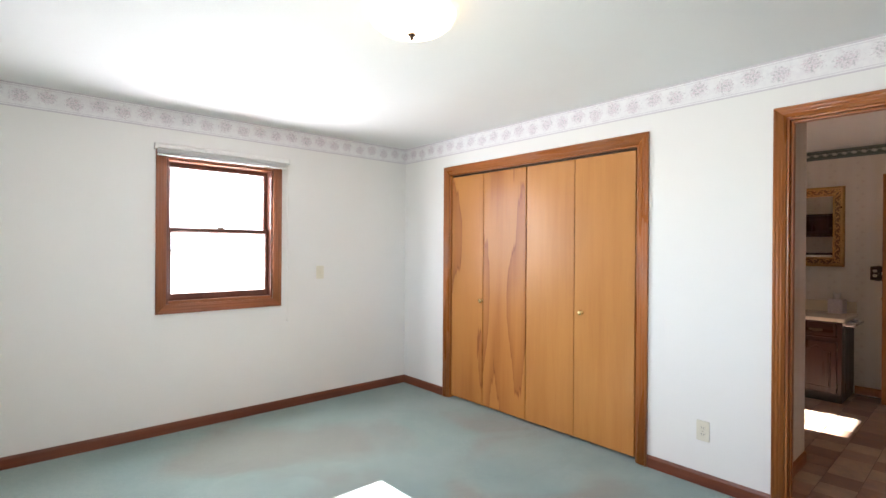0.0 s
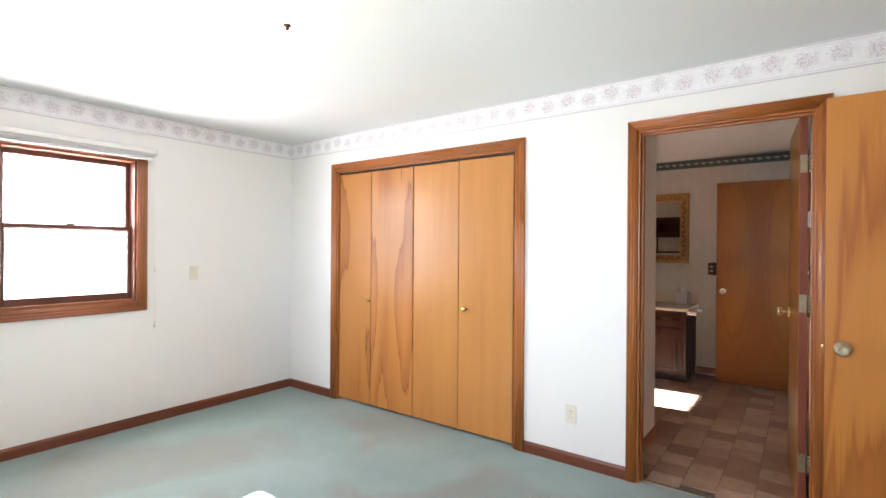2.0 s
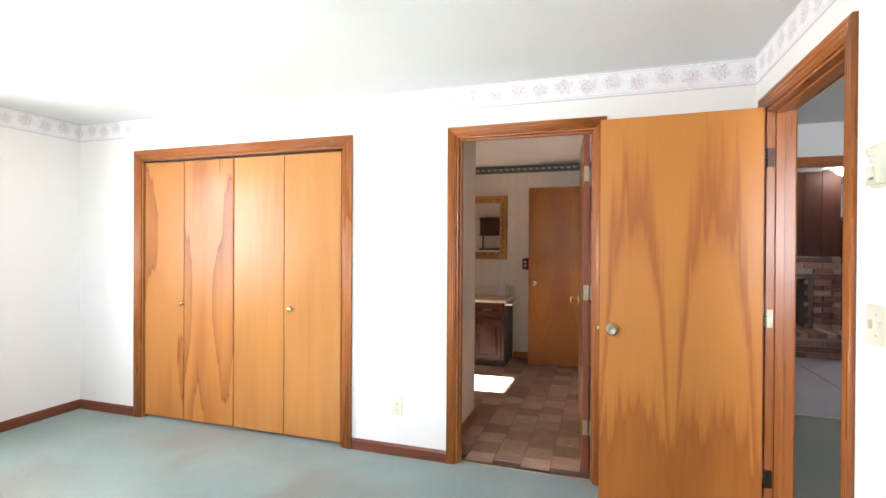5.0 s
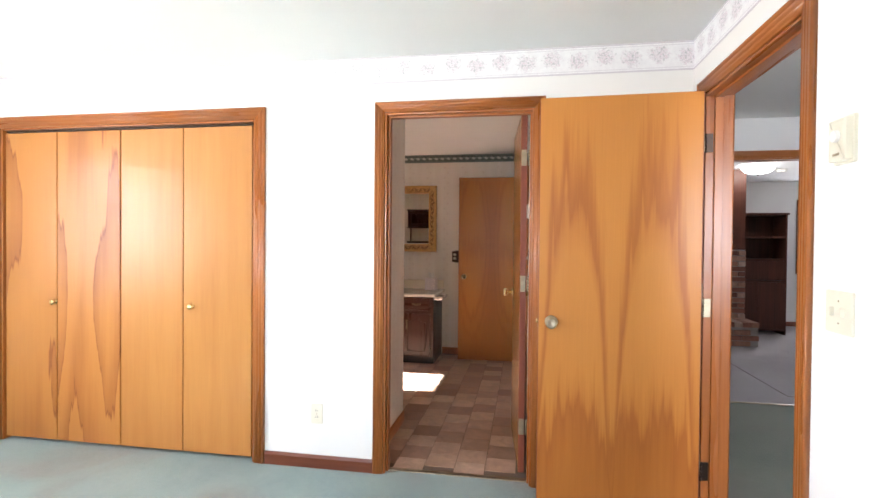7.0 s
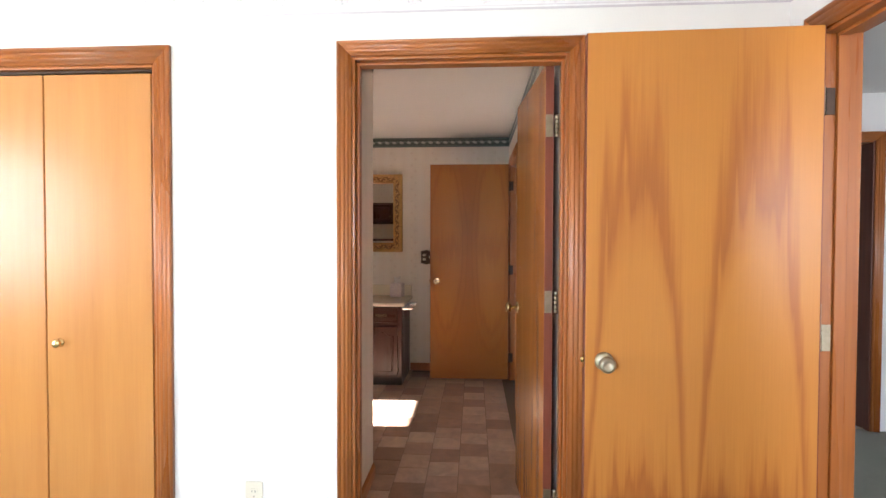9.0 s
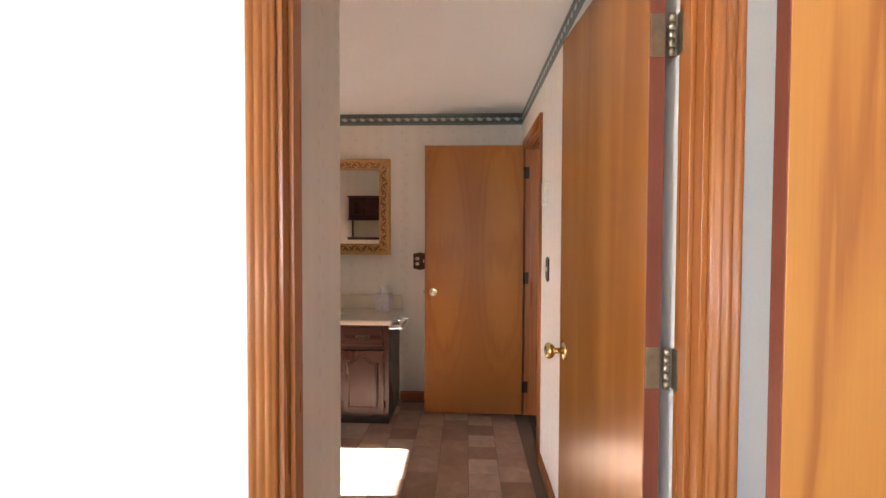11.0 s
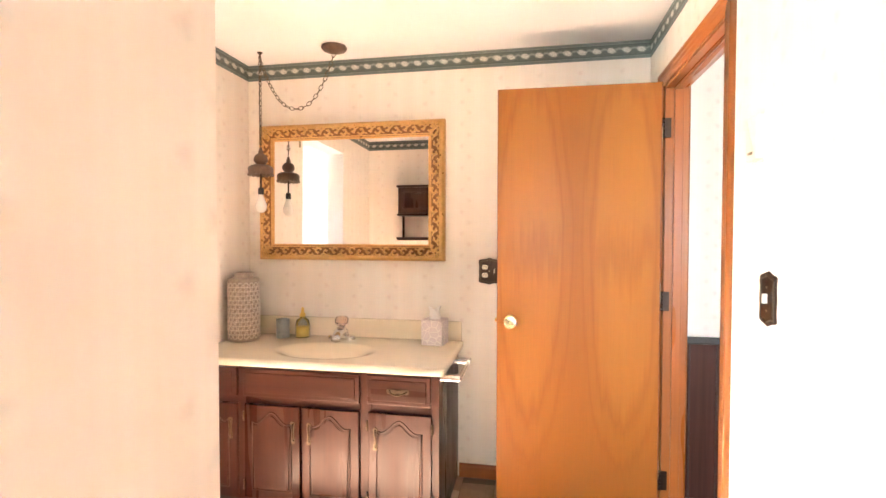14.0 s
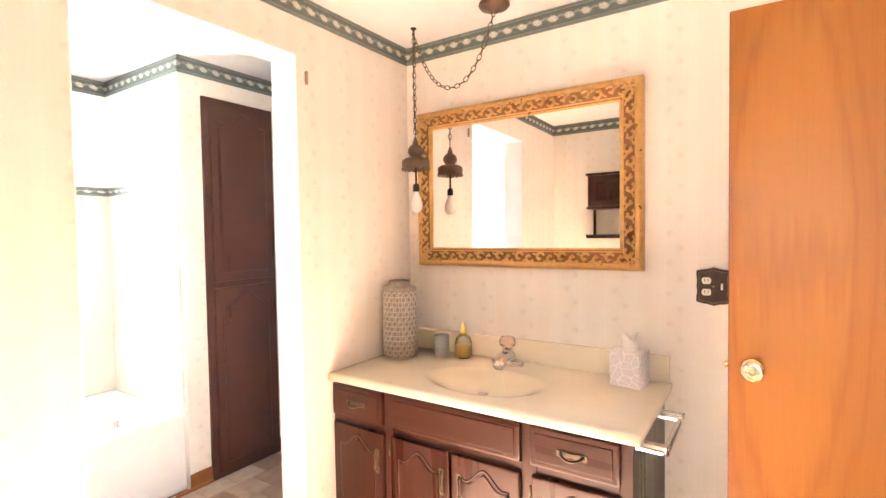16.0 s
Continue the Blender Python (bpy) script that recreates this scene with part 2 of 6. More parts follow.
def rose_border(name):
    """White paper strip with clusters of faded pink and grey roses; u runs in metres, v from 0 at the bottom to 1."""
    m = material(name, 0.6)
    n = Nodes(m)
    uv = n.add("ShaderNodeUVMap").outputs[0]
    u, v, _ = n.split(uv)
    cell = n.calc("MULTIPLY", u, 1.0 / 0.135)
    f = n.calc("SUBTRACT", n.calc("FRACT", cell), 0.5)
    side = n.calc("SUBTRACT", n.calc("FLOORED_MODULO", n.calc("FLOOR", cell), 2.0), 0.5)
    dx = n.calc("MULTIPLY", f, 1.05)
    dy = n.calc("SUBTRACT", v, n.calc("ADD", 0.53, n.calc("MULTIPLY", side, 0.10)))
    r = n.calc("SQRT", n.calc("ADD", n.calc("MULTIPLY", dx, dx), n.calc("MULTIPLY", n.calc("MULTIPLY", dy, dy), 1.7)))
    sc = n.add("ShaderNodeMapping")
    sc.inputs["Scale"].default_value = (1.0, 0.155, 1.0)
    n.link(uv, sc.inputs["Vector"])
    petal = n.noise(sc.outputs[0], 62.0, 3.0, 0.65, 0.6)
    mask = n.ramp(n.calc("ADD", r, n.calc("MULTIPLY", n.calc("SUBTRACT", petal, 0.5), 0.95)), [(0.26, 0.75), (0.42, 0.0)])
    tint = n.ramp(n.noise(sc.outputs[0], 85.0, 2.0), [(0.34, (0.36, 0.39, 0.39)), (0.46, (0.58, 0.50, 0.54)), (0.56, (0.77, 0.74, 0.76)), (0.68, (0.56, 0.38, 0.45))])
    paper = n.mix(n.ramp(n.noise(sc.outputs[0], 30.0, 3.0), [(0.4, 0.0), (0.7, 0.6)]), (0.80, 0.79, 0.79), (0.70, 0.68, 0.70))
    base = n.mix(mask, paper, tint)
    edge = n.calc("PINGPONG", n.calc("ADD", v, 0.0), 0.5)
    line = n.ramp(edge, [(0.0, 0.55), (0.035, 0.55), (0.05, 0.0), (0.085, 0.0), (0.095, 0.35), (0.115, 0.35), (0.125, 0.0)], "CONSTANT")
    n.colour(n.mix(line, base, (0.42, 0.36, 0.42)))
    return m


def green_border(name):
    """Slate-green strip with dark rules and a running vine of pale blossoms on a dark lane."""
    m = material(name, 0.55)
    n = Nodes(m)
    uv = n.add("ShaderNodeUVMap").outputs[0]
    u, v, _ = n.split(uv)
    sc = n.add("ShaderNodeMapping")
    sc.inputs["Scale"].default_value = (1.0, 0.092, 1.0)
    n.link(uv, sc.inputs["Vector"])
    petal = n.noise(sc.outputs[0], 120.0, 3.0, 0.65, 0.8)
    ragged = n.calc("SUBTRACT", petal, 0.5)
    cell = n.calc("MULTIPLY", u, 1.0 / 0.074)
    f = n.calc("SUBTRACT", n.calc("FRACT", cell), 0.5)
    dy = n.calc("SUBTRACT", v, 0.5)
    lean = n.calc("SUBTRACT", f, n.calc("MULTIPLY", dy, 0.45))
    r = n.calc("SQRT", n.calc("ADD", n.calc("MULTIPLY", lean, lean), n.calc("MULTIPLY", n.calc("MULTIPLY", dy, dy), 3.4)))
    bloom = n.ramp(n.calc("ADD", r, n.calc("MULTIPLY", ragged, 0.42)), [(0.20, 1.0), (0.34, 0.0)])
    # the leafy stem that links the blossoms
    swing = n.calc("MULTIPLY", n.calc("COSINE", n.calc("MULTIPLY", cell, 6.283)), 0.09)
    stem = n.ramp(n.calc("ADD", n.calc("ABSOLUTE", n.calc("SUBTRACT", dy, swing)), n.calc("MULTIPLY", ragged, 0.24)), [(0.02, 0.75), (0.085, 0.0)])
    pale = n.ramp(n.noise(sc.outputs[0], 210.0, 2.0), [(0.36, (0.30, 0.33, 0.30)), (0.50, (0.60, 0.60, 0.54)), (0.66, (0.74, 0.72, 0.66))])
    lane = n.mix(n.ramp(petal, [(0.35, 0.0), (0.65, 1.0)]), (0.075, 0.098, 0.092), (0.13, 0.16, 0.15))
    base = n.mix(stem, lane, (0.33, 0.37, 0.34))
    base = n.mix(bloom, base, pale)
    edge = n.calc("PINGPONG", v, 0.5)
    band = n.mix(n.ramp(n.noise(sc.outputs[0], 45.0, 3.0), [(0.35, 0.0), (0.7, 1.0)]), (0.135, 0.175, 0.165), (0.185, 0.225, 0.215))
    outer = n.ramp(edge, [(0.0, 1.0), (0.225, 0.0)], "CONSTANT")
    base = n.mix(outer, base, band)
    rule = n.ramp(edge, [(0.0, 0.0), (0.075, 0.7), (0.095, 0.0), (0.19, 0.9), (0.225, 0.0)], "CONSTANT")
    n.colour(n.mix(rule, base, (0.055, 0.075, 0.072)))
    return m


def floor_tile(name):
    m = material(name, 0.34)
    n = Nodes(m)
    o = n.add("ShaderNodeObjectInfo").outputs["Random"]
    vec = n.coords(offset=n.random_offset(15))
    cloud = n.noise(vec, 9.0, 4.0, 0.65, 0.6)
    base = n.ramp(o, [(0.0, (0.27, 0.160, 0.108)), (0.35, (0.37, 0.235, 0.165)), (0.7, (0.46, 0.315, 0.228)), (1.0, (0.54, 0.40, 0.30))])
    base = n.mix(1.0, base, n.ramp(cloud, [(0.28, 0.72), (0.72, 1.22)]), "MULTIPLY")
    n.colour(base)
    n.rough(n.ramp(cloud, [(0.3, 0.28), (0.7, 0.46)]))
    n.bump(n.noise(vec, 60.0, 3.0), 0.15, 0.001)
    return m


def metal(name, colour, roughness=0.25):
    m = material(name, roughness, 1.0, colour)
    n = Nodes(m)
    g = n.noise(n.coords(), 40.0, 3.0)
    n.rough(n.ramp(g, [(0.3, max(0.04, roughness - 0.08)), (0.75, roughness + 0.14)]))
    n.colour(n.mix(n.ramp(g, [(0.35, 0.0), (0.8, 0.5)]), colour, tuple(v * 0.6 for v in colour)))
    return m


def gloss(name, colour, roughness=0.3, vary=0.06, scale=14.0):
    m = material(name, roughness)
    n = Nodes(m)
    g = n.noise(n.coords(), scale, 3.0)
    n.colour(n.mix(n.ramp(g, [(0.3, 0.0), (0.7, 1.0)]), tuple(v * (1 - vary) for v in colour), colour))
    n.rough(n.ramp(g, [(0.3, roughness * 0.85), (0.7, roughness * 1.2)]))
    return m


def glow(name, colour, strength):
    m = material(name, 0.4, 0.0, colour)
    b = m.node_tree.nodes["Principled BSDF"]
    b.inputs["Emission Color"].default_value, b.inputs["Emission Strength"].default_value = rgb(*colour), strength
    return m


def clear(name, colour=(1, 1, 1), roughness=0.0, ior=1.45):
    m = material(name, roughness, 0.0, colour)
    b = m.node_tree.nodes["Principled BSDF"]
    b.inputs["Transmission Weight"].default_value, b.inputs["IOR"].default_value = 1.0, ior
    return m


WALL = plaster("bedroom_wall_paint", (0.80, 0.788, 0.762))
CEILING = plaster("textured_ceiling_paint", (0.80, 0.80, 0.79), 0.85, 0.55, 90.0)
WHITE = plaster("white_wall_paint", (0.78, 0.78, 0.77))
PAPER = wallpaper("bath_wallpaper", (0.81, 0.76, 0.69))
ROSES = rose_border("rose_border_paper")
GREENS = green_border("green_border_paper")
TEAL = carpet("teal_carpet", (0.225, 0.325, 0.305), (0.285, 0.375, 0.35), (0.25, 0.245, 0.205))
GREEN = carpet("green_carpet", (0.10, 0.122, 0.078), (0.14, 0.16, 0.108), (0.13, 0.125, 0.09))
MAUVE = carpet("mauve_carpet", (0.30, 0.27, 0.28), (0.36, 0.33, 0.34), (0.31, 0.29, 0.28))
TILE = floor_tile("brown_vinyl_tile")
GROUT = plaster("tile_joint", (0.16, 0.115, 0.08), 0.8)
DOOR_X = veneer("door_veneer", (0.50, 0.200, 0.039), (0.41, 0.142, 0.027), (0.285, 0.082, 0.017), "arches", 0.34, "X", (0.21, 0.585), 0.36)
DOOR_BANDS = veneer("banded_door_veneer", (0.40, 0.158, 0.029), (0.33, 0.118, 0.022), (0.255, 0.080, 0.016), "bands", 0.26, "X")
DOOR_EDGE = streaked("door_edge_wood", (0.22, 0.055, 0.026), (0.14, 0.032, 0.016), "Z", 0.5)
DOOR_SOFT = veneer("quiet_door_veneer", (0.36, 0.144, 0.028), (0.30, 0.111, 0.022), (0.23, 0.075, 0.015), "ovals", 0.34, "X", (0.158, 0.580), 0.25)
BIFOLD_A = veneer("figured_bifold_veneer", (0.46, 0.195, 0.046), (0.38, 0.140, 0.032), (0.235, 0.070, 0.017), "flames", 0.30, "Y", shine=0.45)
BIFOLD_B = veneer("plain_bifold_veneer", (0.48, 0.215, 0.057), (0.43, 0.180, 0.045), (0.36, 0.135, 0.032), "plain", 0.30, "Y", shine=0.45)
TRIM_Z = streaked("casing_wood_upright", (0.40, 0.134, 0.029), (0.275, 0.080, 0.018), "Z", 0.3)
TRIM_X = streaked("casing_wood_along_x", (0.40, 0.134, 0.029), (0.275, 0.080, 0.018), "X", 0.3)
TRIM_Y = streaked("casing_wood_along_y", (0.40, 0.134, 0.029), (0.275, 0.080, 0.018), "Y", 0.3)
WINDOW_TRIM = streaked("window_casing_wood", (0.29, 0.095, 0.032), (0.17, 0.050, 0.018), "X", 0.35)
WINDOW_TRIM_Z = streaked("window_casing_wood_upright", (0.29, 0.095, 0.032), (0.17, 0.050, 0.018), "Z", 0.35)
BASE_X = streaked("baseboard_wood_along_x", (0.20, 0.060, 0.028), (0.11, 0.030, 0.015), "X", 0.35)
BASE_Y = streaked("baseboard_wood_along_y", (0.20, 0.060, 0.028), (0.11, 0.030, 0.015), "Y", 0.35)
SASH = streaked("window_sash_wood", (0.15, 0.046, 0.023), (0.08, 0.024, 0.014), "Z", 0.4)
WALNUT = streaked("dark_walnut", (0.050, 0.016, 0.009), (0.023, 0.007, 0.004), "Z", 0.3)
WALNUT_Y = streaked("dark_walnut_along_y", (0.050, 0.016, 0.009), (0.023, 0.007, 0.004), "Y", 0.3)
for walnut in (WALNUT, WALNUT_Y):
    walnut.node_tree.nodes["Principled BSDF"].inputs["Specular IOR Level"].default_value = 0.3
WALNUT_DEEP = streaked("walnut_groove", (0.06, 0.022, 0.014), (0.03, 0.011, 0.008), "Z", 0.45)
LINEN = gloss("brown_painted_wood", (0.082, 0.026, 0.017), 0.42, 0.14, 6.0)
PANEL = streaked("dark_panelling", (0.085, 0.028, 0.017), (0.038, 0.013, 0.008), "Z", 0.5)
PANEL.node_tree.nodes["Principled BSDF"].inputs["Specular IOR Level"].default_value = 0.2
BRASS = metal("brass", (0.80, 0.58, 0.26), 0.16)
OLD_BRASS = metal("antique_brass", (0.12, 0.092, 0.055), 0.38)
OLD_BRASS.node_tree.nodes["Principled BSDF"].inputs["Metallic"].default_value = 0.6
AGED = metal("aged_lamp_bronze", (0.15, 0.10, 0.072), 0.45)
AGED.node_tree.nodes["Principled BSDF"].inputs["Metallic"].default_value = 0.4
MILK = gloss("milky_bulb_glass", (0.86, 0.84, 0.80), 0.25, 0.02)
BRONZE = metal("dark_bronze", (0.075, 0.052, 0.04), 0.38)
NICKEL = metal("worn_hinge_metal", (0.42, 0.36, 0.25), 0.36)
CHROME = metal("chrome", (0.85, 0.85, 0.86), 0.07)
GOLD = metal("gilded_wood", (0.66, 0.39, 0.15), 0.34)
GOLD.node_tree.nodes["Principled BSDF"].inputs["Metallic"].default_value = 0.75
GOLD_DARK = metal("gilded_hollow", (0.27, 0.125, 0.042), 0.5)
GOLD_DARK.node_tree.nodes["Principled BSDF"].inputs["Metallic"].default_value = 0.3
IVORY = gloss("ivory_plastic", (0.72, 0.68, 0.56), 0.35)
WHITE_PLASTIC = gloss("white_plastic", (0.78, 0.77, 0.74), 0.4)
BLACK = gloss("black_plastic", (0.02, 0.018, 0.016), 0.4)
MARBLE = gloss("cream_cultured_marble", (0.80, 0.715, 0.56), 0.14, 0.05, 5.0)
PORCELAIN = gloss("white_porcelain", (0.84, 0.83, 0.80), 0.1, 0.02, 4.0)
SURROUND = gloss("cream_tub_surround", (0.80, 0.75, 0.64), 0.16, 0.06, 3.0)


def window_glass(name):
    """Thin clear pane: straight through, with a little gloss."""
    m = material(name, 0.0)
    n = Nodes(m)
    thru, shine, both, fres = (n.add(k) for k in ("ShaderNodeBsdfTransparent", "ShaderNodeBsdfGlossy", "ShaderNodeMixShader", "ShaderNodeFresnel"))
    shine.inputs["Roughness"].default_value = 0.0
    fres.inputs["IOR"].default_value = 1.45
    thru.inputs["Color"].default_value = rgb(0.96, 0.97, 0.965)
    n.link(fres.outputs[0], both.inputs[0])
    n.link(thru.outputs[0], both.inputs[1])
    n.link(shine.outputs[0], both.inputs[2])
    out = next(k for k in m.node_tree.nodes if k.type == "OUTPUT_MATERIAL")
    n.link(both.outputs[0], out.inputs["Surface"])
    return m


GLASS = window_glass("window_glass")
ACRYLIC = clear("clear_acrylic", (0.97, 0.98, 0.98), 0.03)
SMOKY = clear("smoky_acrylic", (0.92, 0.76, 0.70), 0.25)
LAMP_GLASS = glow("lit_lamp_glass", (1.0, 0.74, 0.42), 0.2)
lamp_nodes = Nodes(LAMP_GLASS)
lx, ly, lz = lamp_nodes.split(lamp_nodes.coords())
lx, ly = lamp_nodes.calc("SUBTRACT", lx, 1.57), lamp_nodes.calc("SUBTRACT", ly, 1.82)
reach = lamp_nodes.calc("SQRT", lamp_nodes.calc("ADD", lamp_nodes.calc("MULTIPLY", lx, lx), lamp_nodes.calc("MULTIPLY", ly, ly)))
lamp_nodes.link(lamp_nodes.ramp(lamp_nodes.calc("MULTIPLY", reach, 5.0), [(0.1, 0.6), (0.5, 0.32), (0.9, 0.10)]), lamp_nodes.b.inputs["Emission Strength"])
LIVING_GLASS = glow("lit_living_lamp_glass", (1.0, 0.97, 0.92), 0.3)
MIRROR = metal("mirror_silver", (0.93, 0.93, 0.92), 0.01)
for mirror_node in [k for k in MIRROR.node_tree.nodes if k.type in ("TEX_NOISE", "VALTORGB", "MIX")]:
    MIRROR.node_tree.nodes.remove(mirror_node)
MIRROR.node_tree.nodes["Principled BSDF"].inputs["Base Color"].default_value = rgb(0.93, 0.93, 0.92)
MIRROR.node_tree.nodes["Principled BSDF"].inputs["Roughness"].default_value = 0.005
GROUND = plaster("pale_ground", (0.24, 0.24, 0.20), 0.9)


# Emission for added backdrop sheets that burn the window views out to white.
def glowing_backdrop():
    return glow("glowing_white_backdrop", (1.0, 1.0, 1.0), 0.3)


# ---- mesh helpers ----
def mesh_of(name, bm, mats):
    bmesh.ops.recalc_face_normals(bm, faces=bm.faces)
    me = bpy.data.meshes.new(name)
    bm.to_mesh(me)
    bm.free()
    for m in mats if isinstance(mats, (list, tuple)) else [mats]:
        me.materials.append(m)
    return me


def part(name, bm, mat, parent=None, label="", soft=True):
    """Links a bmesh as one mesh object, under a thing or a part if one is given."""
    if soft:
        for f in bm.faces:
            f.smooth = True
        for e in bm.edges:
            if len(e.link_faces) == 2:
                p, q = e.link_faces[0].calc_area(), e.link_faces[1].calc_area()
                turn = e.calc_face_angle(0.0)
                e.smooth = not (turn > 0.62 or (turn > 0.07 and max(p, q) > 12 * min(p, q)))
    me = mesh_of(name, bm, mat)
    ob = new(name, me)
    if parent is not None:
        ob.parent = parent
        ob.matrix_parent_inverse = parent_world(parent).inverted()
    if label:
        ob["label"] = label
    return ob


def parent_world(ob):
    m = ob.matrix_basis.copy()
    while ob.parent is not None:
        m = ob.parent.matrix_basis @ ob.matrix_parent_inverse @ m
        ob = ob.parent
    return m


def thing(name, at, label, category, group="", kind=""):
    ob = new(name)
    ob.empty_display_size = 0.05
    ob.location = at
    return tagged(ob, label, category, group, kind)


def structure(name, bm, mats, label, soft=False):
    ob = part(name, bm, mats, soft=soft)
    return tagged(ob, label, name.split("_")[0], kind="structure")


def box(x0, x1, y0, y1, z0, z1, bevel=0.0, bm=None, segments=2):
    bm = bm or bmesh.new()
    r = bmesh.ops.create_cube(bm, size=1.0)
    for v in r["verts"]:
        v.co = Vector(((x0 + x1) / 2 + v.co.x * (x1 - x0), (y0 + y1) / 2 + v.co.y * (y1 - y0), (z0 + z1) / 2 + v.co.z * (z1 - z0)))
    if bevel:
        edges = list({e for v in r["verts"] for e in v.link_edges})
        bmesh.ops.bevel(bm, geom=edges, offset=bevel, segments=segments, profile=0.5, affect="EDGES")
    return bm


def lathe(profile, at=(0, 0, 0), axis="Z", seg=28, bm=None):
    """Turns a profile of (radius, height) about an axis through a place."""
    bm = bm or bmesh.new()
    rings = []
    for r, h in profile:
        ring = []
        for i in range(seg):
            a = 2 * math.pi * i / seg
            p = {"Z": (r * math.cos(a), r * math.sin(a), h), "X": (h, r * math.cos(a), r * math.sin(a)), "Y": (r * math.sin(a), h, r * math.cos(a))}[axis]
            ring.append(bm.verts.new(Vector(p) + Vector(at)))
        rings.append(ring)
    for a, b in zip(rings, rings[1:]):
        for i in range(seg):
            bm.faces.new((a[i], a[(i + 1) % seg], b[(i + 1) % seg], b[i]))
    for ring in (rings[0], rings[-1]):
        bm.faces.new(ring)
    return bm


def tube(points, radius, closed=False, seg=8, bm=None):
    """A round bar along a line of points."""
    bm = bm or bmesh.new()
    pts = [Vector(p) for p in points]
    rings, count = [], len(pts)
    up = Vector((0.13, 0.21, 0.97)).normalized()
    for i, p in enumerate(pts):
        a = pts[(i - 1) % count] if closed or i else p
        b = pts[(i + 1) % count] if closed or i < count - 1 else p
        d = (b - a).normalized()
        s = d.cross(up)
        if s.length < 0.05:
            s = d.cross(Vector((1, 0, 0)))
        s.normalize()
        w = d.cross(s).normalized()
        rings.append([bm.verts.new(p + radius * (math.cos(2 * math.pi * k / seg) * s + math.sin(2 * math.pi * k / seg) * w)) for k in range(seg)])
    for i in range(count if closed else count - 1):
        a, b = rings[i], rings[(i + 1) % count]
        for k in range(seg):
            bm.faces.new((a[k], a[(k + 1) % seg], b[(k + 1) % seg], b[k]))
    if not closed:
        bm.faces.new(rings[0])
        bm.faces.new(rings[-1])
    return bm


def prism(outline, place, depth0, depth1, bevel=0.0, bm=None):
    """A flat outline of (s, z) given thickness; place turns (s, z, depth) into the world."""
    bm = bm or bmesh.new()
    lo = [bm.verts.new(place(s, z, depth0)) for s, z in outline]
    hi = [bm.verts.new(place(s, z, depth1)) for s, z in outline]
    bm.faces.new(lo)
    top = bm.faces.new(hi)
    n = len(outline)
    for i in range(n):
        bm.faces.new((lo[i], lo[(i + 1) % n], hi[(i + 1) % n], hi[i]))
    if bevel:
        bmesh.ops.bevel(bm, geom=list(top.edges), offset=bevel, segments=2, profile=0.6, affect="EDGES")
    return bm


def facing(side, c):
    """Turns (along the wall, height, depth out of it) into the world, for a wall at c whose face looks to that side."""
    return {
        "-x": lambda s, z, d: Vector((c - d, s, z)),
        "+x": lambda s, z, d: Vector((c + d, s, z)),
        "-y": lambda s, z, d: Vector((s, c - d, z)),
        "+y": lambda s, z, d: Vector((s, c + d, z)),
    }[side]


def wall(name, axis, c0, c1, s0, s1, z0, z1, holes, mats, label):
    """A wall with thickness c0 to c1 along an axis, with holes (s0, s1, z0, z1). mats: face on the low side, face on the high side."""
    bm = bmesh.new()
    cuts = sorted({s0, s1, *[v for h in holes for v in h[:2]]})
    for a, b in zip(cuts, cuts[1:]):
        spans = [(z0, z1)]
        for h in holes:
            if h[0] <= a + 1e-6 and h[1] >= b - 1e-6:
                nxt = []
                for p, q in spans:
                    if h[2] > p:
                        nxt.append((p, min(q, h[2])))
                    if h[3] < q:
                        nxt.append((max(p, h[3]), q))
                spans = nxt
        for p, q in spans:
            if axis == "x":
                box(c0, c1, a, b, p, q, bm=bm)
            else:
                box(a, b, c0, c1, p, q, bm=bm)
    bmesh.ops.remove_doubles(bm, verts=bm.verts, dist=1e-5)
    k = 0 if axis == "x" else 1
    for f in bm.faces:
        mid = f.calc_center_median()[k]
        f.material_index = 1 if mid > (c0 + c1) / 2 + 0.001 else 0
    ob = new(name, mesh_of_plain(name, bm, mats))
    return tagged(ob, label, "wall", kind="structure")


def mesh_of_plain(name, bm, mats):
    me = bpy.data.meshes.new(name)
    bm.to_mesh(me)
    bm.free()
    for m in mats:
        me.materials.append(m)
    return me


CASE = [(0.0, 0.0), (0.0, 0.009), (0.006, 0.012), (0.013, 0.010), (0.016, 0.013), (0.026, 0.0145), (0.029, 0.0115), (0.033, 0.0155), (0.047, 0.017), (0.050, 0.0135), (0.054, 0.0185), (0.066, 0.019), (0.069, 0.016), (0.069, 0.0)]


def casing(parent, place, a, b, h, along, z0=0.0, four=False, scale=1.0, leg=None):
    """Fluted casing round an opening from a to b, up to h: two legs and a head, mitred; four: with an apron below as well."""
    leg = leg or TRIM_Z
    prof = [(u * scale, d) for u, d in CASE]
    corners = lambda u: [(a - u, z0 - (u if four else 0)), (a - u, h + u), (b + u, h + u), (b + u, z0 - (u if four else 0))]
    runs = [("casing_leg", 0, 1, leg), ("casing_head", 1, 2, along), ("casing_leg", 2, 3, leg)]
    if four:
        runs.append(("casing_apron", 3, 0, along))
    for name, i, j, mat in runs:
        bm = bmesh.new()
        p = [bm.verts.new(place(*corners(u)[i], d)) for u, d in prof]
        q = [bm.verts.new(place(*corners(u)[j], d)) for u, d in prof]
        for k in range(len(prof)):
            m = (k + 1) % len(prof)
            bm.faces.new((p[k], p[m], q[m], q[k]))
        bm.faces.new(p)
        bm.faces.new(q)
        part(name, bm, mat, parent)


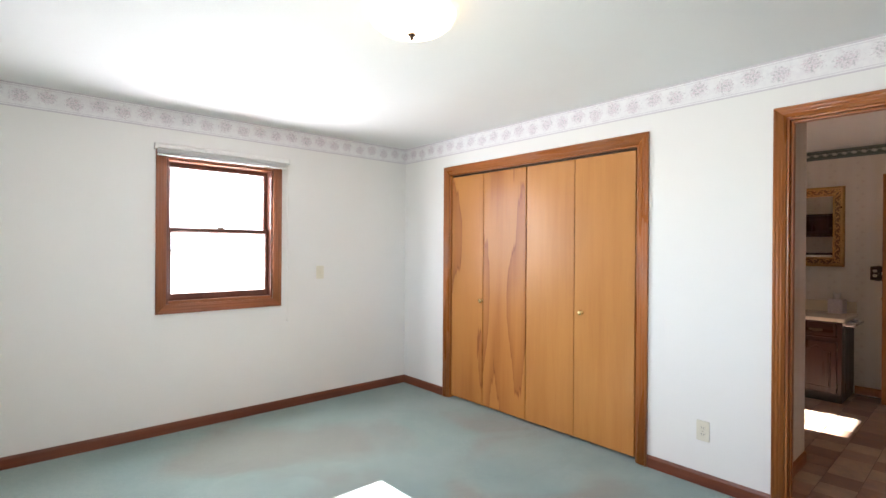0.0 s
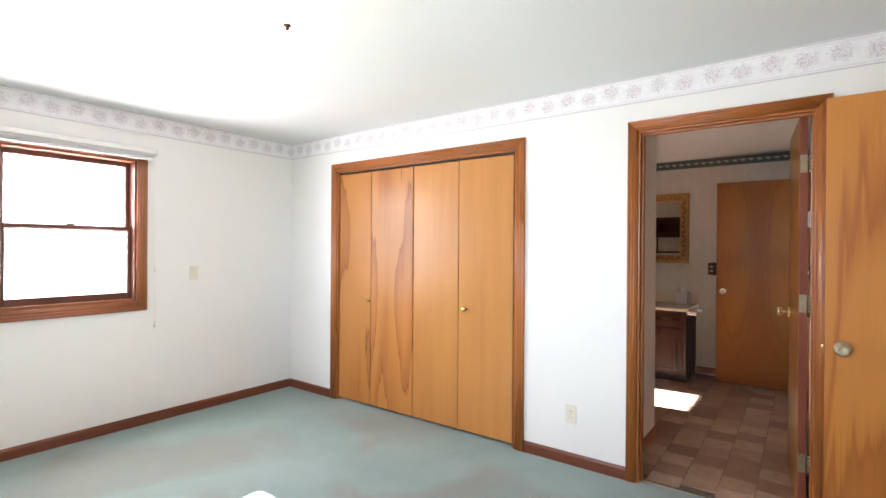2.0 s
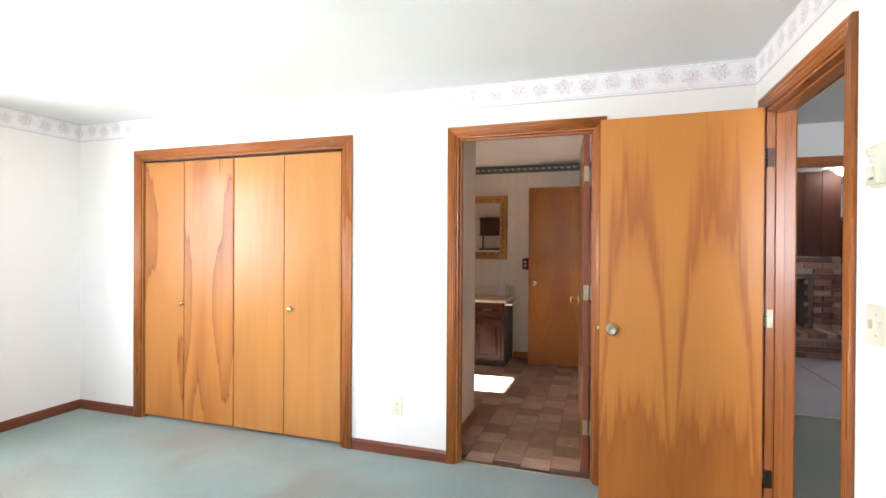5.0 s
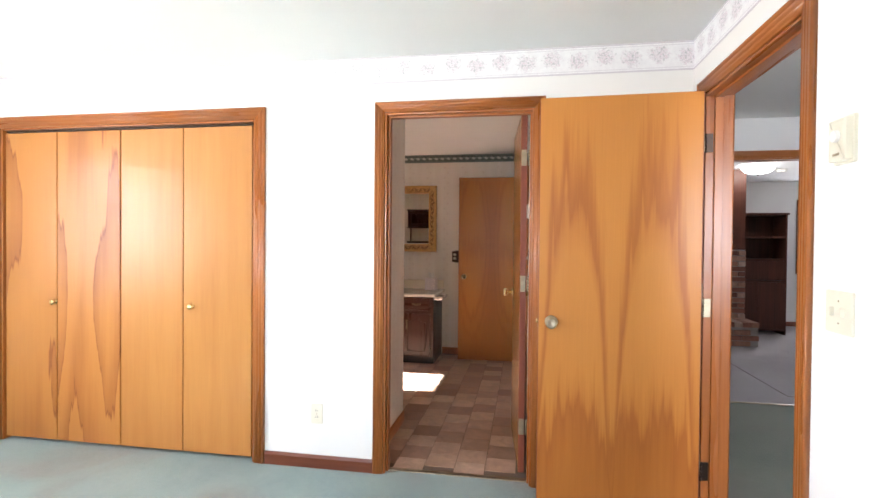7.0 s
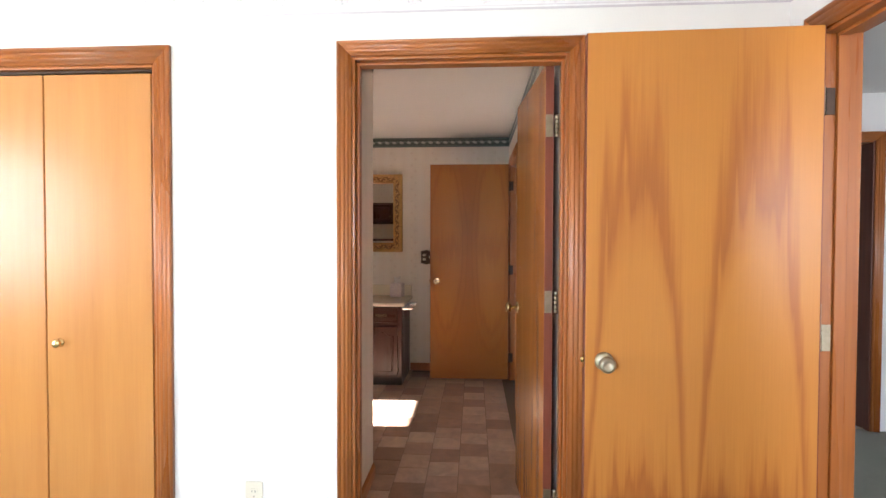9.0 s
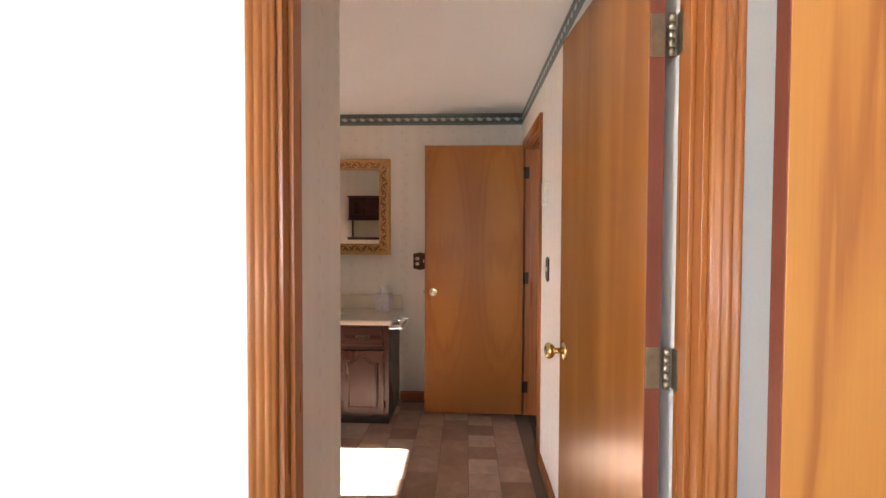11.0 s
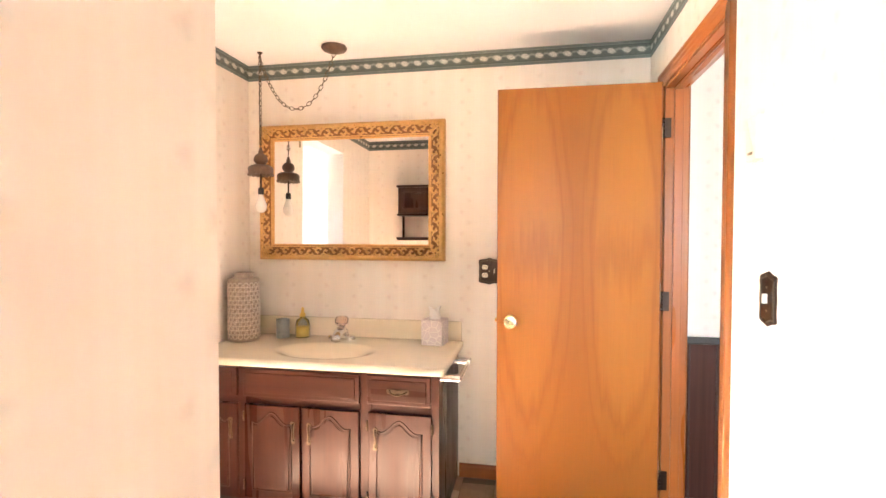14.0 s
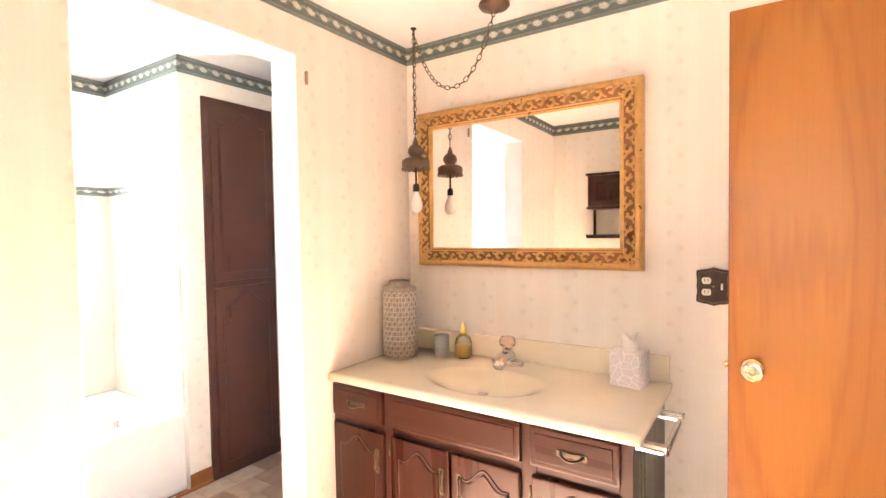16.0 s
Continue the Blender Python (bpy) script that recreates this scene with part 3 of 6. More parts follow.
def baseboard(name, place, s0, s1, mat, h=0.075, label="dark stained wooden baseboard along the wall"):
    prof = [(0.0, 0.0), (0.012, 0.0), (0.012, h - 0.016), (0.009, h - 0.008), (0.005, h), (0.0, h)]
    bm = bmesh.new()
    p = [bm.verts.new(place(s0, z, d)) for d, z in prof]
    q = [bm.verts.new(place(s1, z, d)) for d, z in prof]
    for k in range(len(prof)):
        m = (k + 1) % len(prof)
        bm.faces.new((p[k], p[m], q[m], q[k]))
    bm.faces.new(p)
    bm.faces.new(q)
    return structure(name, bm, mat, label)


def border(name, runs, z0, z1, mat, label):
    """A paper strip of small thickness along runs of (place, s0, s1), with u in metres and v from bottom to top."""
    bm = bmesh.new()
    layer = bm.loops.layers.uv.new("UVMap")
    walked = 0.0
    for place, s0, s1 in runs:
        grid = [(s0, z0, 0.0), (s1, z0, 1.0), (s1, z1, 1.0), (s0, z1, 0.0)]
        length = abs(s1 - s0)
        front = [bm.verts.new(place(s, z, 0.0025)) for s, z, _ in grid]
        back = [bm.verts.new(place(s, z, 0.0)) for s, z, _ in grid]
        uvs = [(walked + k * length, (z - z0) / (z1 - z0)) for s, z, k in grid]
        f = bm.faces.new(front)
        for loop, c in zip(f.loops, uvs):
            loop[layer].uv = c
        for i in range(4):
            j = (i + 1) % 4
            g = bm.faces.new((front[i], front[j], back[j], back[i]))
            for loop, c in zip(g.loops, (uvs[i], uvs[j], uvs[j], uvs[i])):
                loop[layer].uv = c
        walked += length
    ob = new(name, mesh_of_plain(name, bm, [mat]))
    return tagged(ob, label, "wallpaper border", kind="structure")


# ---- the shell ----
TOP = 2.362          # ceiling
BX0, BX1, BY0, BY1 = -0.25, 3.33, -0.70, 4.19     # bedroom
T = 0.11
CLOSET = (1.72, 3.515, 0.0, 2.035)
BATH_DOOR = (0.094, 0.925, 0.0, 2.048)
HALL_DOOR = (2.325, 3.160, 0.0, 2.035)
WIN = (1.165, 1.955, 0.94, 2.005)
JY, JX = 1.015, 4.155                                # short bath wall and its end
FX, VY, RY = 6.39, 2.376, 0.105                      # vanity wall, opening wall, side wall of the bath
OPEN = (4.855, 5.643, 0.0, 2.115)
SIDE_DOOR = (5.365, 6.105, 0.0, 2.035)
TUB_WIN = (4.74, 5.41, 1.26, 2.08)
LIV_DOOR = (-2.328, -1.10, 0.0, 2.035)
LIV_WIN = (-5.00, -4.30, 0.93, 2.0)

wall("wall_closet_side", "x", BX1, BX1 + T, BY0 - 0.12, 4.19, 0, TOP, [CLOSET, BATH_DOOR], [WALL, PAPER], "off-white painted bedroom wall with closet and bath doorways")
wall("wall_window_side", "y", BY1, BY1 + 0.16, BX0 - 0.15, FX + 0.12, 0, TOP, [WIN, TUB_WIN], [WALL, WHITE], "off-white painted outer wall with windows")
wall("wall_hall_side", "y", BY0 - 0.12, BY0, BX0 - 0.15, BX1, 0, TOP, [HALL_DOOR], [WHITE, WALL], "off-white painted bedroom wall with the hall doorway")
wall("wall_behind", "x", BX0 - 0.15, BX0, BY0 - 0.12, BY1, 0, TOP, [(0.74, 2.26, 0.94, 2.005)], [WHITE, WALL], "off-white painted wall behind the walker")
wall("wall_bath_short", "y", JY, JY + 0.10, BX1 + T, JX, 0, TOP, [], [PAPER, WHITE], "cream papered short bathroom wall beside the doorway")
wall("wall_bath_return", "x", JX - 0.10, JX, JY + 0.10, VY, 0, TOP, [], [WHITE, PAPER], "cream papered bathroom wall behind the wall cabinet")
wall("wall_bath_opening", "y", VY, VY + 0.15, JX - 0.10, FX, 0, TOP, [OPEN], [PAPER, WHITE], "cream papered bathroom wall with a plain opening to the tub")
wall("wall_vanity", "x", FX, FX + 0.12, -0.90, 4.19, 0, TOP, [], [PAPER, WHITE], "cream papered wall behind the vanity")
wall("wall_bath_side", "y", RY - 0.10, RY, BX1 + T, FX, 0, TOP, [SIDE_DOOR], [WHITE, PAPER], "cream papered bathroom side wall with a doorway")
wall("wall_linen", "y", 3.36, 3.46, 5.69, FX, 0, TOP, [], [PAPER, WHITE], "pale papered wall beside the tub")
wall("wall_tub_end", "x", 5.69, 5.79, 3.46, 4.19, 0, TOP, [], [WHITE, WHITE], "white wall at the end of the tub")
wall("wall_tub_foot", "x", 4.02, 4.12, VY, 4.19, 0, TOP, [], [WHITE, WHITE], "white wall at the foot of the tub")
wall("wall_living_door", "x", 5.04, 5.15, -6.2, -0.90, 0, TOP, [LIV_DOOR], [WHITE, WHITE], "white hall wall with a cased opening to the living room")
wall("wall_hall_end", "y", -1.0, -0.90, 5.15, FX + 0.12, 0, TOP, [], [WHITE, WHITE], "white wall between hall and living room")
wall("wall_hall_far", "y", -3.12, -3.0, BX0, 5.04, 0, TOP, [], [WHITE, WHITE], "white far wall of the hall")
wall("wall_hall_near", "x", BX0 - 0.15, BX0, -3.12, BY0 - 0.12, 0, TOP, [(-2.36, -1.44, 0.94, 2.005)], [WHITE, WHITE], "white end wall of the hall")
wall("wall_living_window", "x", 9.475, 9.635, -6.2, -0.9, 0, TOP, [LIV_WIN], [WHITE, WHITE], "white living room wall with a window")
wall("wall_living_north", "y", -0.9, -0.8, FX + 0.12, 9.635, 0, TOP, [], [WHITE, WHITE], "white living room wall")
wall("wall_living_south", "y", -6.32, -6.2, 5.04, 9.635, 0, TOP, [], [WHITE, WHITE], "white living room wall")

structure("ceiling", box(BX0 - 0.15, 9.635, -6.32, 4.35, TOP, TOP + 0.12), CEILING, "white lightly textured ceiling")
structure("ceiling_tub", box(4.12, FX, VY + 0.15, 4.19, 2.34, TOP), CEILING, "white slightly lower ceiling over the tub")
structure("floor_bedroom", box(BX0, BX1 + 0.055, BY0 - 0.06, BY1, -0.08, 0.0), TEAL, "worn teal green cut-pile carpet with faint stains")
structure("floor_closet", box(BX1 + 0.055, 4.11, 1.10, 4.19, -0.08, -0.002), TEAL, "teal carpet inside the closet")
structure("floor_hall", box(BX0, 5.09, -3.0, BY0 - 0.06, -0.08, -0.001), GREEN, "olive green hall carpet")
structure("floor_hall_nook", box(5.09, FX, -0.90, 0.05, -0.08, -0.001), GREEN, "olive green hall carpet")
structure("floor_hall_side", box(BX1 + T, 5.09, BY0 - 0.06, 0.05, -0.08, -0.001), GREEN, "olive green hall carpet")
structure("floor_living", box(5.09, 9.475, -6.2, -1.0, -0.08, 0.0), MAUVE, "mauve grey living room carpet with a visible seam")
structure("floor_bath", box(BX1 + 0.055, FX, 0.05, 4.19, -0.08, -0.003), GROUT, "dark joints under the bathroom tiles")
structure("trim_living_threshold", box(5.075, 5.105, LIV_DOOR[0], LIV_DOOR[1], 0.0, 0.006, 0.002), NICKEL, "thin metal carpet strip at the living room opening")
structure("trim_carpet_seam", box(5.346, 5.351, -3.2, -2.14, 0.0, 0.002, bm=box(5.346, 7.2, -2.146, -2.140, 0.0, 0.002)), PANEL, "dark seam in the living room carpet")
structure("ground", box(-600, 600, -600, 900, -0.35, -0.30), GROUND, "pale bright ground outside")
# two added glowing sheets far outside, in place of an overexposed view
bd = structure("backdrop_distance", box(-300, 300, 250, 251, -0.3, 45), glowing_backdrop(), "glowing white backdrop sheet outside the window")
bd2 = structure("backdrop_distance_east", box(250, 251, -300, 240, -0.3, 45), bd.data.materials[0], "glowing white backdrop sheet outside the window")

# ---- wall finishes ----
fx_, fX, fy_, fY = (lambda c: facing("-x", c)), (lambda c: facing("+x", c)), (lambda c: facing("-y", c)), (lambda c: facing("+y", c))
border("wallpaper_border_bedroom", [(fy_(BY1), BX0, BX1), (fx_(BX1), BY1, BY0), (fY(BY0), BX1, BX0), (fX(BX0), BY0, BY1)], 2.212, TOP - 0.002, ROSES, "white paper border with faded pink roses under the ceiling")
border("wallpaper_border_bath", [(fY(RY), BX1 + T, FX), (fx_(FX), RY, VY), (fy_(VY), FX, JX), (fX(JX), VY, JY), (fy_(JY), JX, BX1 + T), (fX(BX1 + T), JY, RY)], 2.268, TOP - 0.002, GREENS, "slate green paper border with pale blossoms under the ceiling")
border("wallpaper_border_tub", [(fy_(3.36), FX, 5.69), (fx_(5.69), 3.36, 4.19), (fy_(4.19), 5.69, 4.12)], 2.246, 2.338, GREENS, "slate green paper border with pale blossoms above the tub")

baseboard("baseboard_window_wall", fy_(BY1), BX0, BX1, BASE_X)
baseboard("baseboard_closet_wall", fx_(BX1), 3.585, BY1 - 0.012, BASE_Y)
baseboard("baseboard_closet_wall_middle", fx_(BX1), 0.978, 1.65, BASE_Y)
baseboard("baseboard_closet_wall_end", fx_(BX1), BY0 + 0.012, 0.053, BASE_Y)
baseboard("baseboard_hall_wall", fY(BY0), BX0, 2.255, BASE_X)
baseboard("baseboard_behind", fX(BX0), BY0 + 0.012, BY1 - 0.012, BASE_Y)
baseboard("baseboard_bath_short", fy_(JY), BX1 + T, JX, TRIM_X)
baseboard("baseboard_bath_side", fY(RY), BX1 + T, 5.298, TRIM_X)
baseboard("baseboard_vanity_wall", fx_(FX), RY + 0.012, 1.095, TRIM_Y)
baseboard("baseboard_bath_return", fX(JX), JY, VY - 0.012, TRIM_Y)
baseboard("baseboard_opening_wall", fy_(VY), JX, 4.855, TRIM_X)
baseboard("baseboard_linen_wall", fy_(3.36), 5.69, 5.812, TRIM_X, 0.085)
baseboard("baseboard_linen_wall_end", fy_(3.36), 6.262, FX, TRIM_X, 0.085)
baseboard("baseboard_living", fx_(9.475), -6.2, -3.7, BASE_Y)
baseboard("baseboard_hall_far", fY(-3.0), BX0, 5.04, BASE_X)
structure("trim_tub_floor", box(5.60, 5.812, 3.335, 3.348, 0.0, 0.018, 0.004), TRIM_X, "narrow wooden strip on the floor beside the tub")

# tub surround and its band
structure("trim_tub_surround_end", box(5.678, 5.69, 3.39, 4.178, 0.42, 1.63, 0.003), SURROUND, "glossy cream tub surround panel")
sb = bmesh.new()
box(4.12, 5.678, 4.178, 4.19, 0.42, 1.19, bm=sb)
box(5.49, 5.678, 4.178, 4.19, 1.19, 1.63, bm=sb)
box(4.12, 4.66, 4.178, 4.19, 1.19, 1.63, bm=sb)
structure("trim_tub_surround_back", sb, SURROUND, "glossy cream tub surround panel behind the tub")
border("wallpaper_border_tub_band", [(fx_(5.69), 3.38, 4.19), (fy_(4.19), 5.69, 5.49)], 1.632, 1.685, GREENS, "narrow slate green paper band above the tub surround")

# chair rail and panelling in the hall nook
nook = bmesh.new()
box(FX - 0.012, FX, -0.90, -0.002, 0.0, 0.80, bm=nook)
structure("trim_hall_wainscot", nook, PANEL, "dark brown panelled wainscot in the hall")
for k in range(7):
    structure("trim_hall_wainscot_batten", box(FX - 0.017, FX - 0.0125, -0.13 * k - 0.10, -0.13 * k - 0.092, 0.0, 0.80, 0.001), WALNUT_DEEP, "dark groove between wainscot boards")
structure("trim_hall_chair_rail", box(FX - 0.035, FX, -0.90, -0.002, 0.80, 0.835, 0.008), BLACK, "black chair rail above the wainscot")


# ---- doorways ----
def doorway(name, at, label):
    return thing(name, at, label, "door frame", kind="structure")


def jamb_lining(parent, axis, c0, c1, hole, stop=None, upright=None):
    """The lining of an opening (18 mm boards) with an optional stop strip at a depth."""
    a, b, z0, h = hole
    t = 0.012
    upright = upright or TRIM_Z

    def slab(nm, s0, s1, p, q, e0, e1, mat):
        bm = box(e0, e1, s0, s1, p, q, 0.002) if axis == "x" else box(s0, s1, e0, e1, p, q, 0.002)
        part(nm, bm, mat, parent)
    head = TRIM_Y if axis == "x" else TRIM_X
    slab("jamb", a - 0.001, a + t, z0, h, c0, c1, upright)
    slab("jamb", b - t, b + 0.001, z0, h, c0, c1, upright)
    slab("head_jamb", a + t, b - t, h - t, h + 0.001, c0, c1, head)
    if stop is not None:
        s0, s1 = stop
        slab("stop", a + t, a + t + 0.011, z0, h - t, s0, s1, TRIM_Z)
        slab("stop", b - t - 0.011, b - t, z0, h - t, s0, s1, TRIM_Z)
        slab("head_stop", a + t + 0.011, b - t - 0.011, h - t - 0.011, h - t, s0, s1, head)


f1 = doorway("door_frame_bath", (BX1, 0.5, 0), "orange-brown fluted wooden frame of the bath doorway")
jamb_lining(f1, "x", BX1 - 0.001, BX1 + T + 0.001, BATH_DOOR, (BX1 + 0.03, BX1 + 0.068))
casing(f1, fx_(BX1), BATH_DOOR[0], BATH_DOOR[1], BATH_DOOR[3], TRIM_Y, scale=0.82)
casing(f1, fX(BX1 + T), BATH_DOOR[0] + 0.008, BATH_DOOR[1], BATH_DOOR[3], TRIM_Y, scale=0.82)
f2 = doorway("door_frame_closet", (BX1, 2.6, 0), "orange-brown wooden frame round the closet")
jamb_lining(f2, "x", BX1 - 0.001, BX1 + T + 0.001, CLOSET)
casing(f2, fx_(BX1), CLOSET[0], CLOSET[1], CLOSET[3], TRIM_Y)
f3 = doorway("door_frame_hall", (2.7, BY0, 0), "orange-brown fluted wooden frame of the hall doorway")
jamb_lining(f3, "y", BY0 - 0.121, BY0 + 0.001, HALL_DOOR, (BY0 - 0.075, BY0 - 0.037))
casing(f3, fY(BY0), HALL_DOOR[0], HALL_DOOR[1], HALL_DOOR[3], TRIM_X)
casing(f3, fy_(BY0 - 0.12), HALL_DOOR[0], HALL_DOOR[1], HALL_DOOR[3], TRIM_X)
f4 = doorway("door_frame_bath_side", (5.76, RY, 0), "orange-brown wooden frame of the side doorway in the bathroom")
jamb_lining(f4, "y", RY - 0.101, RY + 0.001, SIDE_DOOR, (RY - 0.075, RY - 0.037))
casing(f4, fY(RY), SIDE_DOOR[0], SIDE_DOOR[1], SIDE_DOOR[3], TRIM_X, scale=0.9)
casing(f4, fy_(RY - 0.10), SIDE_DOOR[0], SIDE_DOOR[1], SIDE_DOOR[3], TRIM_X, scale=0.9)
f5 = doorway("door_frame_living", (5.04, -1.7, 0), "wooden frame of the living room opening, jambs coloured dark for shade")
# darker wood on this lining puts the inner faces' shade into the colour
jamb_lining(f5, "x", 5.039, 5.151, LIV_DOOR, None, SASH)
casing(f5, fx_(5.04), LIV_DOOR[0], LIV_DOOR[1], LIV_DOOR[3], TRIM_Y, scale=0.85)
structure("trim_bath_threshold", box(BX1 + 0.04, BX1 + 0.075, BATH_DOOR[0] + 0.02, BATH_DOOR[1] - 0.02, 0.0, 0.006, 0.002), NICKEL, "thin metal strip between carpet and tiles")
structure("trim_side_threshold", box(SIDE_DOOR[0] + 0.02, SIDE_DOOR[1] - 0.02, RY - 0.075, RY - 0.02, 0.0, 0.007, 0.002), BLACK, "dark metal strip in the side doorway")
# plain lining of the open way to the tub
ol = bmesh.new()
box(OPEN[0] - 0.001, OPEN[0] + 0.004, VY - 0.001, VY + 0.151, 0, OPEN[3], bm=ol)
box(OPEN[1] - 0.004, OPEN[1] + 0.001, VY - 0.001, VY + 0.151, 0, OPEN[3], bm=ol)
box(OPEN[0] + 0.004, OPEN[1] - 0.004, VY - 0.001, VY + 0.151, OPEN[3] - 0.004, OPEN[3] + 0.001, bm=ol)
structure("trim_tub_opening", ol, WHITE, "plain white plastered lining of the tub opening")


# ---- doors ----
def turned_knob(parent, at, direction, mats, size=1.0, glass=False):
    """Rose, neck and knob that stand out of a leaf along a local axis."""
    axis, sign = direction[-1].upper(), -1 if direction[0] == "-" else 1
    k = size
    rose = [(0.0, 0.0), (0.031, 0.0), (0.032, 0.004), (0.026, 0.010), (0.012, 0.013), (0.0, 0.0135)]
    neck = [(0.0, 0.011), (0.010, 0.011), (0.009, 0.032), (0.013, 0.036), (0.0, 0.037)]
    knob = [(0.0, 0.034), (0.013, 0.035), (0.022, 0.041), (0.027, 0.050), (0.0275, 0.057), (0.023, 0.064), (0.016, 0.0665), (0.013, 0.064), (0.0, 0.0635)]
    if glass:
        knob = [(0.0, 0.034), (0.012, 0.035), (0.026, 0.043), (0.030, 0.052), (0.026, 0.062), (0.015, 0.068), (0.0, 0.069)]
    ob = part("knob", lathe([(r * k, sign * h * k) for r, h in knob], at, axis, 10 if glass else 28), mats[1], parent, "faceted clear glass knob" if glass else "", soft=not glass)
    part("rose", lathe([(r * k, sign * h * k) for r, h in rose], at, axis), mats[0], parent)
    part("neck", lathe([(r * k, sign * h * k) for r, h in neck], at, axis), mats[0], parent)
    return ob


def hinge(parent, at, axis, mat=None):
    """A butt hinge: knuckle and two leaves, on the pin at a place."""
    x, y, z = at
    bm = bmesh.new()
    for i in range(5):
        lathe([(0.0, z - 0.045 + i * 0.018), (0.0068, z - 0.045 + i * 0.018), (0.0068, z - 0.0285 + i * 0.018), (0.0, z - 0.0285 + i * 0.018)], (x, y, 0), "Z", 12, bm)
    part("hinge_knuckle", bm, mat or NICKEL, parent)
    bm = bmesh.new()
    if axis == "x":
        box(x - 0.034, x + 0.001, y - 0.0142, y - 0.0120, z - 0.044, z + 0.044, 0.0006, bm)
    else:
        box(x - 0.0015, x + 0.0015, y - 0.034, y + 0.001, z - 0.044, z + 0.044, 0.0006, bm)
    part("hinge_leaf", bm, mat or NICKEL, parent)


def flush_door(name, pin, angle, width, z0, z1, face, label, knob_sides, glass=False, knob_z=0.93, knob_metal=None):
    """A flush veneered leaf that hangs from a pin; local x runs along the leaf, local y through it."""
    d = thing(name, (0, 0, 0), label, "door", kind="structure")
    th = 0.035
    leaf = part("leaf", box(0.004, width, 0.0, th, z0, z1, 0.0015), face, d)
    part("edge_band", box(width, width + 0.0025, 0.001, th - 0.001, z0 + 0.001, z1 - 0.001), DOOR_EDGE, d, "reddish raw door edge")
    part("edge_band", box(0.001, 0.004, 0.001, th - 0.001, z0 + 0.001, z1 - 0.001), DOOR_EDGE, d, "reddish raw door edge")
    for side in knob_sides:
        at = (width - 0.062, 0.0 if side == "-y" else th, knob_z)
        turned_knob(d, at, side, (knob_metal or BRASS, ACRYLIC if glass else knob_metal or BRASS), 1.0, glass)
    for hz in (0.28, 1.09, 1.80):
        part("hinge_plate", box(-0.0012, 0.001, 0.003, th - 0.002, hz - 0.045, hz + 0.045, 0.0005), NICKEL, d, "worn metal hinge plate")
    part("latch_plate", box(width + 0.0025, width + 0.004, 0.006, th - 0.006, knob_z - 0.03, knob_z + 0.03, 0.0005), BRASS, d)
    part("latch", box(width + 0.004, width + 0.013, 0.011, th - 0.011, knob_z - 0.009, knob_z + 0.009, 0.002), BRASS, d)
    d.matrix_basis = pose(pin[0], pin[1], 0, 0, 0, angle)
    return d


hall_leaf = flush_door("door_hall", (3.153, BY0 + 0.014), 88.4, 0.754, 0.018, 2.04, DOOR_X, "honey orange flush veneer door with flame grain, standing open", ["+y", "-y"], knob_metal=NICKEL)
for hz in (0.24, 1.02, 1.80):
    hinge(f3, (3.141, BY0 + 0.004, hz), "y", NICKEL if hz == 1.02 else BRONZE)
bath_leaf = flush_door("door_bath", (BX1 + T + 0.006, 0.131), 4.6, 0.672, 0.018, 2.046, DOOR_BANDS, "honey orange flush veneer door standing open into the bathroom", ["+y", "-y"], knob_z=0.982)
for hz in (0.28, 1.09, 1.80):
    hinge(f1, (BX1 + T + 0.004, 0.1205, hz), "x")
side_leaf = flush_door("door_bath_side", (6.085, RY + 0.022), 90.8, 0.735, 0.02, 2.04, DOOR_SOFT, "honey orange flush veneer door with a glass knob, standing open", ["+y"], True, 0.945)
for hz in (0.22, 1.05, 1.84):
    hinge(f4, (6.078, RY + 0.012, hz), "y", BRONZE)


def bifold(name, edges, mats, knob_y, label):
    d = thing(name, (BX1 + 0.04, sum(edges) / len(edges), 0), label, "closet door", "closet bifold doors", "structure")
    for (a, b), m in zip(zip(edges, edges[1:]), mats):
        part("panel", box(BX1 + 0.012, BX1 + 0.042, b + 0.003, a - 0.003, 0.022, 2.005, 0.003), m, d)
    at = (BX1 + 0.012, knob_y, 0.915)
    part("knob", lathe([(0.0, 0.0), (0.017, 0.0), (0.018, -0.003), (0.010, -0.007), (0.008, -0.014), (0.016, -0.019), (0.0185, -0.025), (0.016, -0.030), (0.008, -0.033), (0.0, -0.0335)], at, "X"), BRASS, d, "small round brass knob")
    return d


bifold("bifold_door", [3.498, 3.104, 2.641], [BIFOLD_A, BIFOLD_A], 3.115, "orange veneer bifold closet door with bold flame grain, closed")
bifold("bifold_door", [2.638, 2.202, 1.744], [BIFOLD_B, BIFOLD_B], 2.140, "orange veneer bifold closet door with plain grain, closed")
structure("trim_bifold_track", box(BX1 + 0.008, BX1 + 0.05, 1.74, 3.48, 2.008, 2.018), BRONZE, "dark metal bifold track above the closet doors")


